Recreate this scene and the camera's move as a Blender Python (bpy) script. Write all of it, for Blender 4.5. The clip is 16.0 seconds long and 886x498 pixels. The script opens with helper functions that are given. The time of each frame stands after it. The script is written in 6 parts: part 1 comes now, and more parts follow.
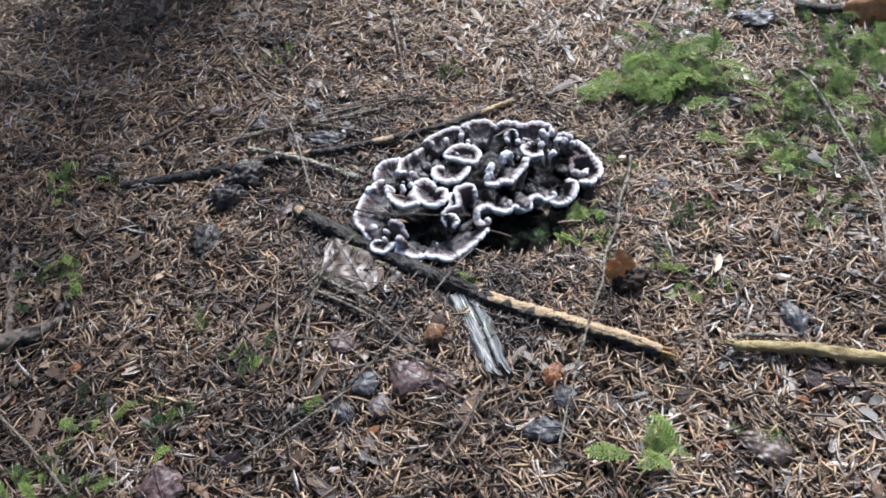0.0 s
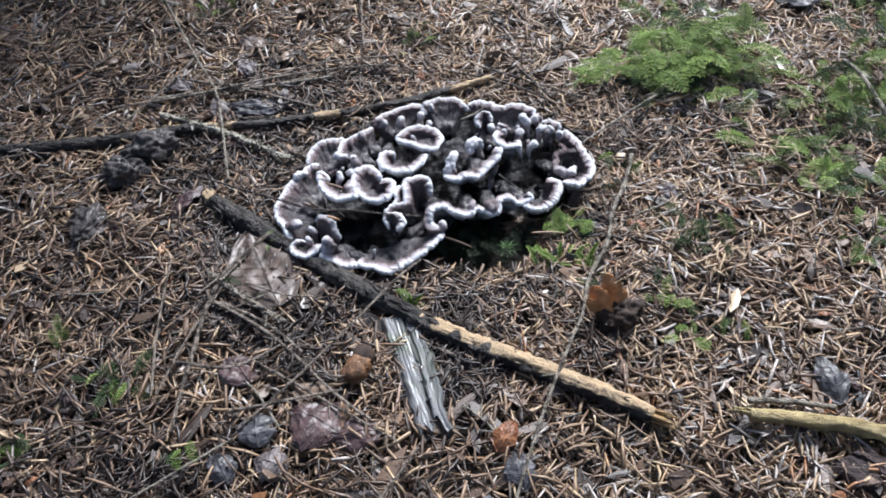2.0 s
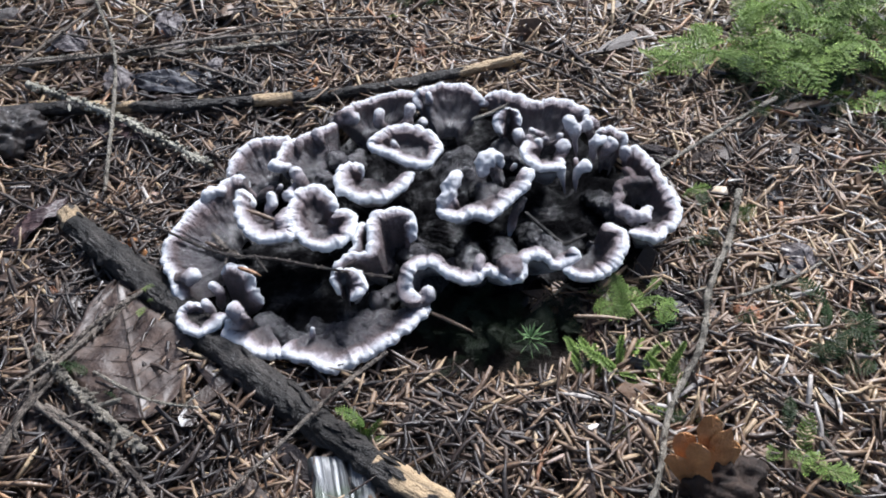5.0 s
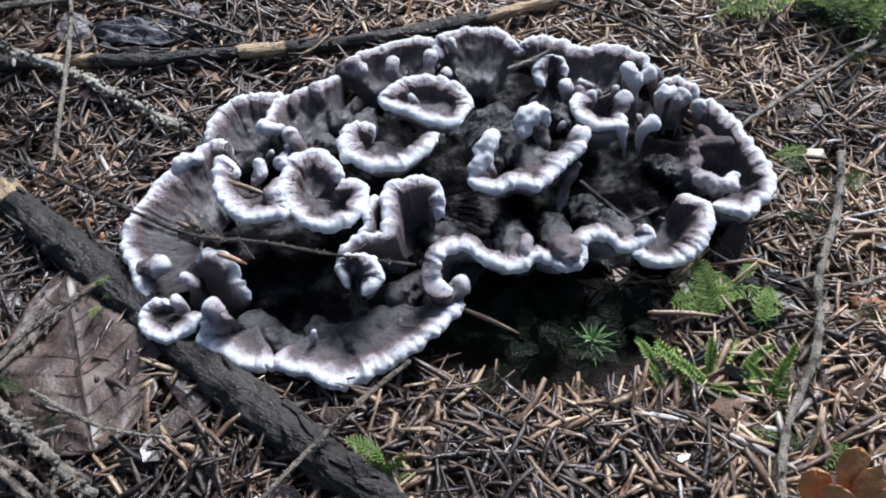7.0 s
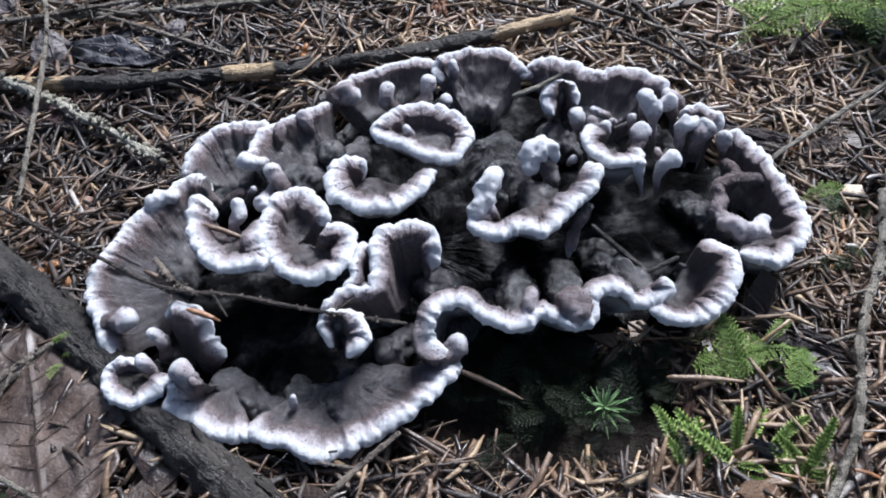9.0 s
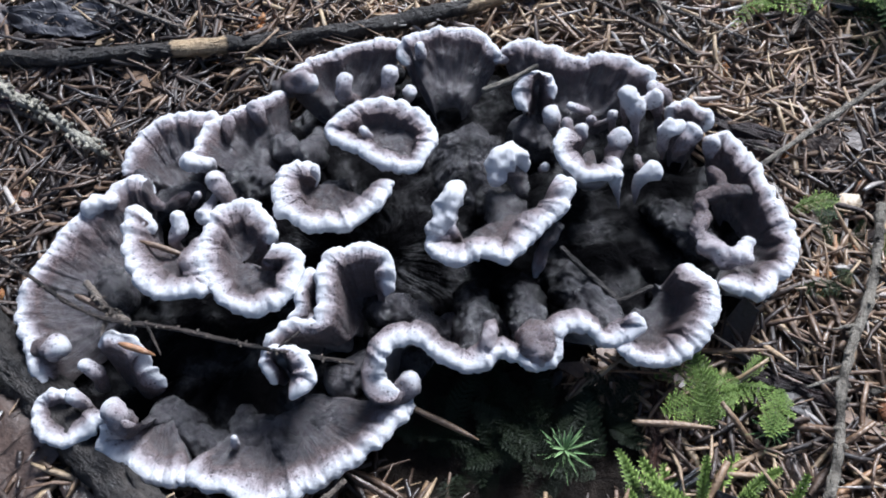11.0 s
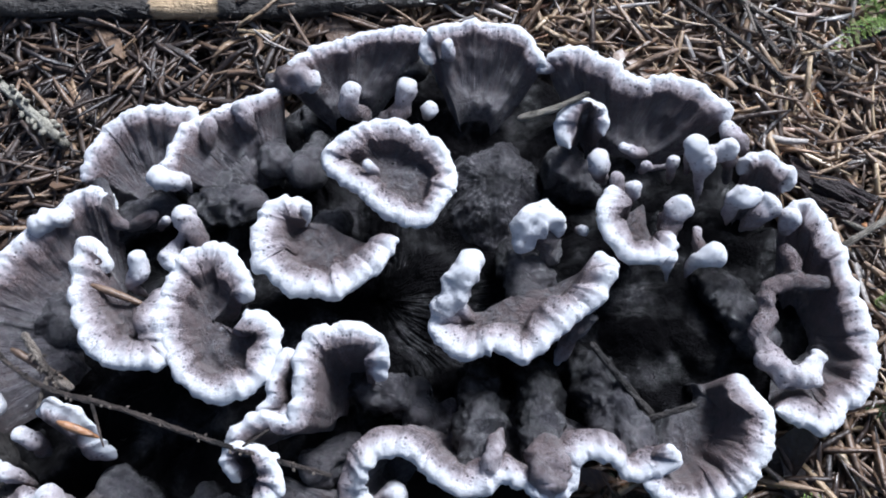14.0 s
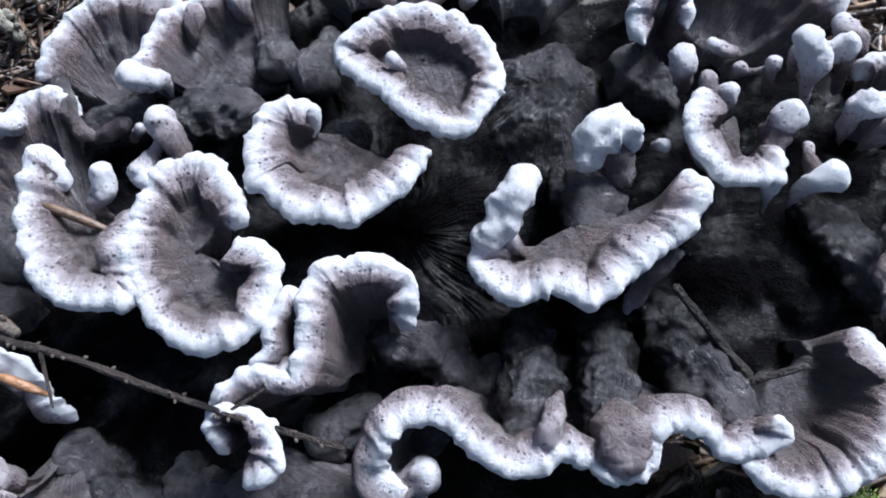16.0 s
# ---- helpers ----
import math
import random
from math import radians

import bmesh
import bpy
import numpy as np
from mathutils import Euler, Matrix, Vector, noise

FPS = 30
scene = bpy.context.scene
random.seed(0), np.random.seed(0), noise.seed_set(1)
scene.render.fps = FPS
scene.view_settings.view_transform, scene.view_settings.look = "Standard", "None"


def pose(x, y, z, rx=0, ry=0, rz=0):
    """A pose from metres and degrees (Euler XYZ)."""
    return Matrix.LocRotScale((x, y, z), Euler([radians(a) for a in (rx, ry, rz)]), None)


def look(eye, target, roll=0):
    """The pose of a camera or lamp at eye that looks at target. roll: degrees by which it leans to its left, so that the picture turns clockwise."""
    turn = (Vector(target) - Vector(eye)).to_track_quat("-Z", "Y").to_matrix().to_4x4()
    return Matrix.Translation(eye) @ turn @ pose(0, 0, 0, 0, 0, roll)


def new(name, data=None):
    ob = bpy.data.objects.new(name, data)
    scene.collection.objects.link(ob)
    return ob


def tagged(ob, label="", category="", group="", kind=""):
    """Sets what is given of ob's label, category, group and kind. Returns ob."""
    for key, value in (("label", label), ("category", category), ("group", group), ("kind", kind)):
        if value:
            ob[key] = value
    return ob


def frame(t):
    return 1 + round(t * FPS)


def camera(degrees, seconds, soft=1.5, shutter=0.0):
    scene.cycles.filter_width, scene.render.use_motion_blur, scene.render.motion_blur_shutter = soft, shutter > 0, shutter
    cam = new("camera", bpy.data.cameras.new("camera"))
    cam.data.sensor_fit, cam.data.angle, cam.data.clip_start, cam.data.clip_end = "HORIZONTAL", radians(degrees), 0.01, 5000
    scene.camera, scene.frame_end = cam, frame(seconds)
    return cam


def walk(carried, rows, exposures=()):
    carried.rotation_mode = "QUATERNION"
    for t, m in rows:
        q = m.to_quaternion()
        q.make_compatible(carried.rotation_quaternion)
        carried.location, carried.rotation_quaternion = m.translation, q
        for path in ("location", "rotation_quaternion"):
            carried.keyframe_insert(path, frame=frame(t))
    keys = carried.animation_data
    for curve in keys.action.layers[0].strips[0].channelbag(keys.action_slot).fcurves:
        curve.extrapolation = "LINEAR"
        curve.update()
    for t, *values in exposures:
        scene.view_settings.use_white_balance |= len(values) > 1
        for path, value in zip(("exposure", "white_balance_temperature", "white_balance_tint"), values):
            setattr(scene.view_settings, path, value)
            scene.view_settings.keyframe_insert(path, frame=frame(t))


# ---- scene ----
cam = camera(56.0, 16.0, 1.8)
PATH = [
    (0, (0.04441, 0.00078, 0.54509), (0.00692, 1.31812, -0.95931), -7.67),
    (0.5, (0.05641, 0.01142, 0.52916), (0.02547, 1.32777, -0.97626), -7.19),
    (1, (0.06117, 0.03579, 0.51483), (0.02796, 1.34365, -0.9979), -6.37),
    (1.5, (0.07039, 0.07514, 0.47967), (0.03272, 1.38239, -1.0335), -5.33),
    (2, (0.08333, 0.11078, 0.431), (0.04136, 1.41713, -1.08283), -4.06),
    (2.5, (0.08172, 0.13853, 0.38674), (0.03327, 1.47792, -1.09774), -2.90),
    (3, (0.09031, 0.1767, 0.34633), (0.02852, 1.5592, -1.09758), -2.06),
    (3.5, (0.09194, 0.20695, 0.31504), (0.02594, 1.59, -1.12815), -1.47),
    (4, (0.09113, 0.24187, 0.31391), (0.01907, 1.60465, -1.14816), -1.31),
    (4.2, (0.09365, 0.24992, 0.30887), (0.01423, 1.5913, -1.17248), -1.50),
    (6.3, (0.09336, 0.32566, 0.24955), (-0.00247, 1.57662, -1.30798), -2.62),
    (6.5, (0.09025, 0.32371, 0.2389), (-0.00398, 1.58234, -1.31254), -2.59),
    (7, (0.07749, 0.33097, 0.23132), (-0.00731, 1.58626, -1.32337), -2.56),
    (7.5, (0.06614, 0.34376, 0.22389), (-0.01319, 1.60575, -1.32566), -2.63),
    (8, (0.07018, 0.34971, 0.21793), (-0.02363, 1.61193, -1.33062), -3.20),
    (8.5, (0.07303, 0.35765, 0.21977), (-0.03129, 1.61082, -1.33544), -3.28),
    (9, (0.08221, 0.36227, 0.2209), (-0.04037, 1.60421, -1.34196), -3.76),
    (9.2, (0.08542, 0.36711, 0.22059), (-0.05024, 1.6056, -1.34393), -4.32),
    (11.3, (0.09416, 0.41271, 0.22764), (-0.02961, 1.4026, -1.5058), -3.92),
    (11.5, (0.092, 0.41915, 0.22892), (-0.02795, 1.37409, -1.52427), -3.46),
    (12, (0.09337, 0.43135, 0.22818), (-0.03534, 1.33594, -1.55091), -2.95),
    (12.5, (0.0939, 0.44342, 0.2265), (-0.04427, 1.30541, -1.57291), -2.57),
    (13, (0.09172, 0.45399, 0.22317), (-0.0478, 1.26928, -1.59778), -2.19),
    (13.5, (0.09187, 0.46615, 0.21843), (-0.05386, 1.2362, -1.62162), -2.80),
    (14, (0.08938, 0.47345, 0.21399), (-0.05862, 1.205, -1.64152), -2.95),
    (14.5, (0.09009, 0.47478, 0.20533), (-0.06603, 1.185, -1.65779), -3.37),
    (15, (0.0856, 0.47725, 0.19091), (-0.06566, 1.16717, -1.68022), -3.05),
    (15.5, (0.08153, 0.47704, 0.18156), (-0.06364, 1.14527, -1.6979), -2.88),
    (16, (0.08074, 0.47987, 0.17174), (-0.07289, 1.12133, -1.71636), -4.10),
]
walk(cam, [(t, look(eye, target, roll)) for t, eye, target, roll in PATH], [(0, 0.44, 5900, 10), (4, 0.34, 5880, 10), (6.5, 0.27, 5780, 10), (9, 0.24, 5700, 10), (13.5, 0.19, 5600, 10), (16, 0.17, 5560, 10)])

# ---- world, sun, exposure ----
SUN_ELEVATION, SUN_ROTATION = radians(45), radians(24)
world = bpy.data.worlds.new("forest_sky")
scene.world = world
world.use_nodes = True
wt = world.node_tree
sky = wt.nodes.new("ShaderNodeTexSky")
sky.sky_type, sky.sun_disc = "NISHITA", False
sky.sun_elevation, sky.sun_rotation = SUN_ELEVATION, SUN_ROTATION
sky.air_density, sky.dust_density = 1.0, 4.0
wt.links.new(sky.outputs[0], wt.nodes["Background"].inputs[0])
wt.nodes["Background"].inputs[1].default_value = 0.074
sun_data = bpy.data.lights.new("sun", "SUN")
sun_data.energy, sun_data.angle, sun_data.color = 5.6, radians(24), (1.0, 0.98, 0.96)
sun = new("sun", sun_data)
sun.matrix_world = look((0.651, 1.805, 1.43), (0.07, 0.5, 0))


# ---- materials ----
class Nodes:
    """A short way to write a node material."""

    def __init__(self, name, roughness=0.6, coat=0.0, specular=0.5):
        self.mat = bpy.data.materials.new(name)
        self.mat.use_nodes = True
        self.t = self.mat.node_tree
        self.bsdf = self.t.nodes["Principled BSDF"]
        self.bsdf.inputs["Roughness"].default_value = roughness
        self.bsdf.inputs["Coat Weight"].default_value = coat
        self.bsdf.inputs["Coat Roughness"].default_value = 0.12
        self.bsdf.inputs["Specular IOR Level"].default_value = specular

    def put(self, kind, inputs=(), **props):
        n = self.t.nodes.new(kind)
        if "operation" in props:
            n.operation = props["operation"]
        if "attribute_name" in props:
            n.attribute_name = props["attribute_name"]
        for k, v in dict(inputs).items():
            if isinstance(v, bpy.types.NodeSocket):
                self.t.links.new(v, n.inputs[k])
            else:
                n.inputs[k].default_value = v
        return n

    def coords(self, kind="Object"):
        return self.put("ShaderNodeTexCoord").outputs[kind]

    def attribute(self, name):
        return self.put("ShaderNodeAttribute", attribute_name=name).outputs["Fac"]

    def noise(self, scale, detail=4, rough=0.6, vector=None, distort=0.0):
        return self.put("ShaderNodeTexNoise", {"Vector": vector or self.coords(), "Scale": scale, "Detail": detail, "Roughness": rough, "Distortion": distort}).outputs["Fac"]

    def stretched(self, vector, scale):
        return self.put("ShaderNodeMapping", {"Vector": vector, "Scale": scale}).outputs[0]

    def ramp(self, fac, stops):
        r = self.put("ShaderNodeValToRGB", {"Fac": fac})
        e = r.color_ramp.elements
        while len(e) < len(stops):
            e.new(0.5)
        for el, (p, c) in zip(e, stops):
            el.position, el.color = p, (*c, 1)
        return r.outputs["Color"]

    def maths(self, op, a, b=0.0, c=None):
        got = {0: a, 1: b}
        if c is not None:
            got[2] = c
        return self.put("ShaderNodeMath", got, operation=op).outputs[0]

    def scaled(self, v, a, b, c=0.0, d=1.0):
        return self.put("ShaderNodeMapRange", {0: v, 1: a, 2: b, 3: c, 4: d}).outputs[0]

    def mix(self, fac, a, b, blend="MIX"):
        n = self.t.nodes.new("ShaderNodeMix")
        n.data_type, n.blend_type = "RGBA", blend
        for i, v in ((0, fac), (6, a), (7, b)):
            if isinstance(v, bpy.types.NodeSocket):
                self.t.links.new(v, n.inputs[i])
            else:
                n.inputs[i].default_value = (*v, 1) if isinstance(v, tuple) else v
        return n.outputs[2]

    def link(self, out, name):
        self.t.links.new(out, self.bsdf.inputs[name])
        return self

    def bump(self, height, distance, strength=1.0, normal=None):
        got = {"Height": height, "Distance": distance, "Strength": strength}
        if normal is not None:
            got["Normal"] = normal
        out = self.put("ShaderNodeBump", got).outputs[0]
        self.link(out, "Normal")
        return out


def humus_material():
    n = Nodes("humus", 0.75)
    a, b = n.noise(40, 6), n.noise(420, 5, 0.7)
    n.link(n.mix(n.scaled(b, 0.3, 0.75), n.ramp(a, [(0.3, (0.007, 0.005, 0.004)), (0.7, (0.02, 0.013, 0.009))]), (0.04, 0.026, 0.017)), "Base Color")
    n.link(n.scaled(a, 0.3, 0.7, 0.45, 0.85), "Roughness")
    n.bump(b, 0.004)
    return n.mat


def needle_material():
    n = Nodes("spruce_needles", 0.42, 0.0, 0.8)
    tone, wet = n.attribute("tone"), n.attribute("wet")
    grain = n.noise(700, 3)
    base = n.ramp(tone, [(0.0, (0.014, 0.009, 0.008)), (0.25, (0.055, 0.035, 0.025)), (0.5, (0.19, 0.117, 0.071)), (0.72, (0.365, 0.247, 0.146)), (0.86, (0.56, 0.42, 0.255)), (0.92, (0.36, 0.15, 0.055)), (0.97, (0.5, 0.45, 0.41))])
    n.link(n.mix(n.scaled(grain, 0.4, 0.8, 0.0, 0.6), base, (0.05, 0.032, 0.024)), "Base Color")
    n.link(n.scaled(wet, 0, 1, 0.6, 0.34), "Roughness")
    n.link(n.scaled(wet, 0.5, 1, 0.0, 0.4), "Coat Weight")
    n.bsdf.inputs["Coat Roughness"].default_value = 0.24
    n.bump(grain, 0.0006)
    return n.mat


def fungus_material():
    """White velvety margin, a speckled pinkish shoulder behind it, a brown wall, then dark, wet, felted grey-brown."""
    n = Nodes("fungus_flesh", 0.8, 0.0, 0.7)
    margin, under, flat, uv = n.attribute("margin"), n.attribute("under"), n.attribute("flat"), n.coords("UV")
    streak_uv = n.noise(1.0, 4, 0.7, n.stretched(uv, (900, 150, 1)))
    hair_uv = n.noise(1.0, 3, 0.6, n.stretched(uv, (2600, 330, 1)))
    fine, felt, grit = n.noise(1900, 4, 0.75), n.noise(620, 4, 0.65), n.noise(900, 3, 0.7, None, 1.5)
    streak = n.put("ShaderNodeMix", {0: flat, 2: streak_uv, 3: felt}).outputs[0]
    hair = n.put("ShaderNodeMix", {0: flat, 2: hair_uv, 3: grit}).outputs[0]
    blotch, broad = n.noise(330, 5, 0.7), n.noise(48, 2)
    pore = n.put("ShaderNodeTexVoronoi", {"Vector": n.coords(), "Scale": 950.0})
    chosen = n.scaled(n.put("ShaderNodeSeparateXYZ", {0: pore.outputs["Color"]}).outputs[0], 0.5, 0.75)
    speck = n.maths("MULTIPLY", n.scaled(pore.outputs["Distance"], 0.42, 0.18), chosen)
    away = n.scaled(margin, 2, 9, 0.3, 1.0)
    m = n.maths("ADD", margin, n.maths("MULTIPLY", n.maths("MULTIPLY", n.maths("SUBTRACT", blotch, 0.5), 11.0), away))
    m = n.maths("ADD", m, n.maths("MULTIPLY", n.maths("MULTIPLY", n.maths("SUBTRACT", broad, 0.52), 9.0), n.scaled(margin, 8, 13)))
    m = n.maths("ADD", m, n.maths("MULTIPLY", n.maths("SUBTRACT", n.maths("ADD", streak, hair), 1.0), 2.6))
    m = n.maths("ADD", m, n.maths("MULTIPLY", n.maths("SUBTRACT", fine, 0.5), 3.0))
    # the near-black end also holds the shade of the recesses between lobes
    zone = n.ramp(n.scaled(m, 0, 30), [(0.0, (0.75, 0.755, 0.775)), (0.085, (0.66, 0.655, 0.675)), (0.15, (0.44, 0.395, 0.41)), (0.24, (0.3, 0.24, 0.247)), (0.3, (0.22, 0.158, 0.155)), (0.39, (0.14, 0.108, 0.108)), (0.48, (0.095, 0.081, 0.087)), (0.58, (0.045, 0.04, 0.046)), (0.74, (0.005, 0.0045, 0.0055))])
    dots = n.maths("MULTIPLY", n.maths("MULTIPLY", speck, n.scaled(m, 12, 8)), n.scaled(m, 1.0, 4.0))
    zone = n.mix(n.maths("MULTIPLY", dots, 0.75), zone, (0.09, 0.075, 0.082))
    # grey fibre streaks, lightened so the colour carries their wet sheen
    grey = n.mix(n.maths("MULTIPLY", n.scaled(m, 9, 12.5), n.scaled(m, 20, 14, 0.0, 0.9)), zone, (0.2, 0.19, 0.212))
    fibre_sheen = n.mix(n.scaled(n.maths("ADD", n.maths("MULTIPLY", streak, 0.6), n.maths("MULTIPLY", hair, 0.4)), 0.47, 0.62, 0, 0.75), zone, grey)
    # undersides: grey flesh darkened to carry the shade below the lobes
    n.link(n.mix(under, fibre_sheen, n.ramp(blotch, [(0.35, (0.05, 0.043, 0.044)), (0.65, (0.17, 0.155, 0.157))])), "Base Color")
    wet = n.maths("MULTIPLY", n.maths("MULTIPLY", n.scaled(m, 9, 13), n.scaled(m, 25, 19, 0.0, 1.0)), n.scaled(n.noise(110, 3), 0.4, 0.58))
    n.link(n.scaled(wet, 0, 1, 0.9, 0.26), "Roughness")
    n.link(n.scaled(wet, 0, 1, 0.1, 0.6), "Specular IOR Level")
    n.link(n.scaled(m, 3, 9, 0.3, n.scaled(m, 15, 21, 0.2, 0.0)), "Sheen Weight")
    n.bsdf.inputs["Sheen Roughness"].default_value = 0.4
    inside = n.scaled(m, 6, 13)
    n.link(n.maths("MULTIPLY", n.maths("MULTIPLY", n.scaled(m, 10, 13.5), n.scaled(m, 25, 19)), n.scaled(n.noise(130, 4), 0.36, 0.55, 0.25, 1.0)), "Coat Weight")
    n.bsdf.inputs["Coat IOR"].default_value = 1.6
    n.bsdf.inputs["Coat Roughness"].default_value = 0.27
    ripple = n.maths("ADD", n.noise(300, 4, 0.7), n.maths("MULTIPLY", hair, 0.9))
    n.link(n.put("ShaderNodeBump", {"Height": ripple, "Distance": 0.0008, "Strength": 1.0}).outputs[0], "Coat Normal")
    h = n.maths("ADD", n.maths("MULTIPLY", n.maths("ADD", n.maths("ADD", n.maths("MULTIPLY", streak, 0.4), n.maths("MULTIPLY", hair, 0.6)), n.maths("MULTIPLY", felt, 0.8)), n.maths("ADD", inside, 0.06)), n.maths("MULTIPLY", fine, n.scaled(m, 5, 11, 0.2, 0.4)))
    h = n.maths("SUBTRACT", h, n.maths("MULTIPLY", dots, 0.12))
    n.bump(h, 0.0022, 1.0)
    return n.mat


def bark_material(name, dark, light, bare=None, scale=1.0):
    """Bark with lengthwise cracks; bare wood where the part's 'bare' attribute rises."""
    n = Nodes(name, 0.6)
    uv = n.coords("UV")
    long = n.noise(1.0, 5, 0.65, n.stretched(uv, (260 * scale, 60 * scale, 1)))
    patch = n.noise(60 * scale, 4)
    col = n.mix(n.scaled(patch, *((0.35, 0.7) if scale < 1.5 else (0.5, 0.6))), n.ramp(long, [(0.3, dark), (0.7, light)]), tuple(0.5 * c for c in dark))
    if bare:
        b = n.maths("ADD", n.attribute("bare"), n.maths("MULTIPLY", n.maths("SUBTRACT", n.maths("ADD", long, patch), 1.0), 0.9))
        wood = n.ramp(n.noise(1.0, 5, 0.7, n.stretched(uv, (330, 12, 1))), [(0.34, tuple(0.3 * c for c in bare)), (0.45, tuple(0.75 * c for c in bare)), (0.66, bare)])
        col = n.mix(n.scaled(b, 0.45, 0.55), col, wood)
    n.link(col, "Base Color")
    n.link(n.scaled(patch, 0.3, 0.7, 0.35, 0.75), "Roughness")
    crack = n.noise(1.0, 4, 0.7, n.stretched(uv, (900 * scale, 150 * scale, 1)))
    n.bump(n.maths("ADD", n.maths("ADD", long, crack), n.noise(700 * scale, 4)), 0.0017)
    return n.mat


def slab_material():
    """Weathered grey wood with lengthwise cracks and green algae in patches."""
    n = Nodes("weathered_wood", 0.45, 0.25)
    uv = n.coords("UV")
    long = n.noise(1.0, 5, 0.7, n.stretched(uv, (420, 40, 1)))
    patch = n.noise(60, 4)
    col = n.ramp(long, [(0.3, (0.03, 0.03, 0.029)), (0.5, (0.13, 0.133, 0.138)), (0.75, (0.26, 0.27, 0.295))])
    n.link(n.mix(n.maths("MULTIPLY", n.scaled(patch, 0.45, 0.56, 0, 0.8), n.scaled(n.put("ShaderNodeSeparateXYZ", {0: uv}).outputs[1], 0.045, 0.02, 0.25, 1.0)), col, n.mix(long, (0.018, 0.028, 0.015), (0.085, 0.12, 0.065))), "Base Color")
    n.bump(long, 0.0016)
    return n.mat


def leaf_material(name, dark, light, wet=0.5):
    n = Nodes(name, 0.45, wet)
    a, b = n.noise(70, 5), n.noise(600, 4)
    vein = n.attribute("vein")
    col = n.mix(n.scaled(b, 0.35, 0.75, 0, 0.7), n.ramp(a, [(0.32, dark), (0.68, light)]), tuple(0.5 * c for c in dark))
    n.bsdf.inputs["Coat Roughness"].default_value = 0.4
    n.link(n.mix(n.maths("MULTIPLY", vein, 0.3), col, tuple(0.6 * c for c in dark)), "Base Color")
    n.link(n.scaled(a, 0.3, 0.7, 0.4, 0.7), "Roughness")
    n.bump(n.maths("ADD", b, n.maths("MULTIPLY", vein, 1.5)), 0.0006)
    return n.mat


def moss_material(name, dark, light):
    n = Nodes(name, 0.5)
    tone = n.attribute("tone")
    rnd = n.put("ShaderNodeObjectInfo").outputs["Random"]
    n.link(n.mix(n.scaled(rnd, 0, 1, 0, 0.5), n.ramp(tone, [(0.0, dark), (0.65, tuple(0.55 * a + 0.45 * b for a, b in zip(dark, light))), (1.0, light)]), dark), "Base Color")
    n.bsdf.inputs["Specular IOR Level"].default_value = 0.25
    return n.mat


def lump_material(name, dark, light, rough=0.7, coat=0.0):
    n = Nodes(name, rough, coat)
    a, b = n.noise(110, 5), n.noise(700, 4, 0.7)
    n.link(n.mix(n.scaled(b, 0.35, 0.75, 0, 0.6), n.ramp(a, [(0.33, dark), (0.67, light)]), dark), "Base Color")
    n.bump(n.maths("ADD", a, b), 0.0012)
    return n.mat


HUMUS, NEEDLE, FLESH = humus_material(), needle_material(), fungus_material()
BARK = bark_material("dark_bark", (0.013, 0.01, 0.009), (0.12, 0.1, 0.088), (0.5, 0.32, 0.14))
FLAKY = bark_material("flaky_grey_bark", (0.012, 0.01, 0.0085), (0.095, 0.082, 0.073), (0.58, 0.42, 0.25), 0.8)
TWIG = bark_material("twig_bark", (0.13, 0.102, 0.083), (0.42, 0.355, 0.29), None, 2.0)
DARK_TWIG = bark_material("dark_twig_bark", (0.028, 0.021, 0.018), (0.13, 0.1, 0.085), None, 2.0)
PALE_TWIG = bark_material("pale_twig_bark", (0.19, 0.165, 0.13), (0.5, 0.45, 0.37), None, 2.0)
SCALY_TWIG = bark_material("scaly_twig_bark", (0.4, 0.37, 0.29), (0.72, 0.68, 0.57), None, 2.0)
YELLOW_WOOD = bark_material("peeled_wood", (0.34, 0.25, 0.1), (0.78, 0.64, 0.33))
GREY_WOOD = slab_material()
RED_BARK = bark_material("red_brown_bark", (0.045, 0.022, 0.016), (0.17, 0.085, 0.06))
PURPLE_BARK = bark_material("purple_brown_bark", (0.022, 0.014, 0.014), (0.1, 0.066, 0.064))
BEECH = leaf_material("wet_beech_leaf", (0.05, 0.031, 0.024), (0.16, 0.105, 0.077), 0.7)
LEAF_VEIN = bark_material("leaf_vein", (0.075, 0.05, 0.038), (0.16, 0.11, 0.085), None, 2.0)
PURPLE = leaf_material("wet_purple_leaf", (0.032, 0.018, 0.019), (0.14, 0.072, 0.068), 0.5)
PALE_LEAF = leaf_material("pale_dead_leaf", (0.11, 0.092, 0.09), (0.25, 0.215, 0.215), 0.2)
RUST = leaf_material("rust_leaf", (0.14, 0.05, 0.02), (0.4, 0.16, 0.06), 0.3)
SLATE = leaf_material("slate_leaf", (0.03, 0.029, 0.033), (0.1, 0.098, 0.115), 0.45)
MOSS = moss_material("feather_moss", (0.025, 0.06, 0.013), (0.58, 0.78, 0.2))
DARK_MOSS = moss_material("dark_moss", (0.016, 0.028, 0.012), (0.09, 0.16, 0.05))
STAR_MOSS = moss_material("star_moss", (0.06, 0.12, 0.04), (0.4, 0.58, 0.28))
# darker copy of the dark moss, holding the fungus's shade in its colour
MOSS_WITH_SHADE = moss_material("moss_with_shade", (0.009, 0.014, 0.006), (0.026, 0.04, 0.018))
CLUMP = lump_material("dark_crumb", (0.014, 0.011, 0.01), (0.085, 0.07, 0.066), 0.5, 0.3)
NUT = lump_material("nut_shell", (0.09, 0.04, 0.018), (0.34, 0.165, 0.06), 0.45, 0.4)
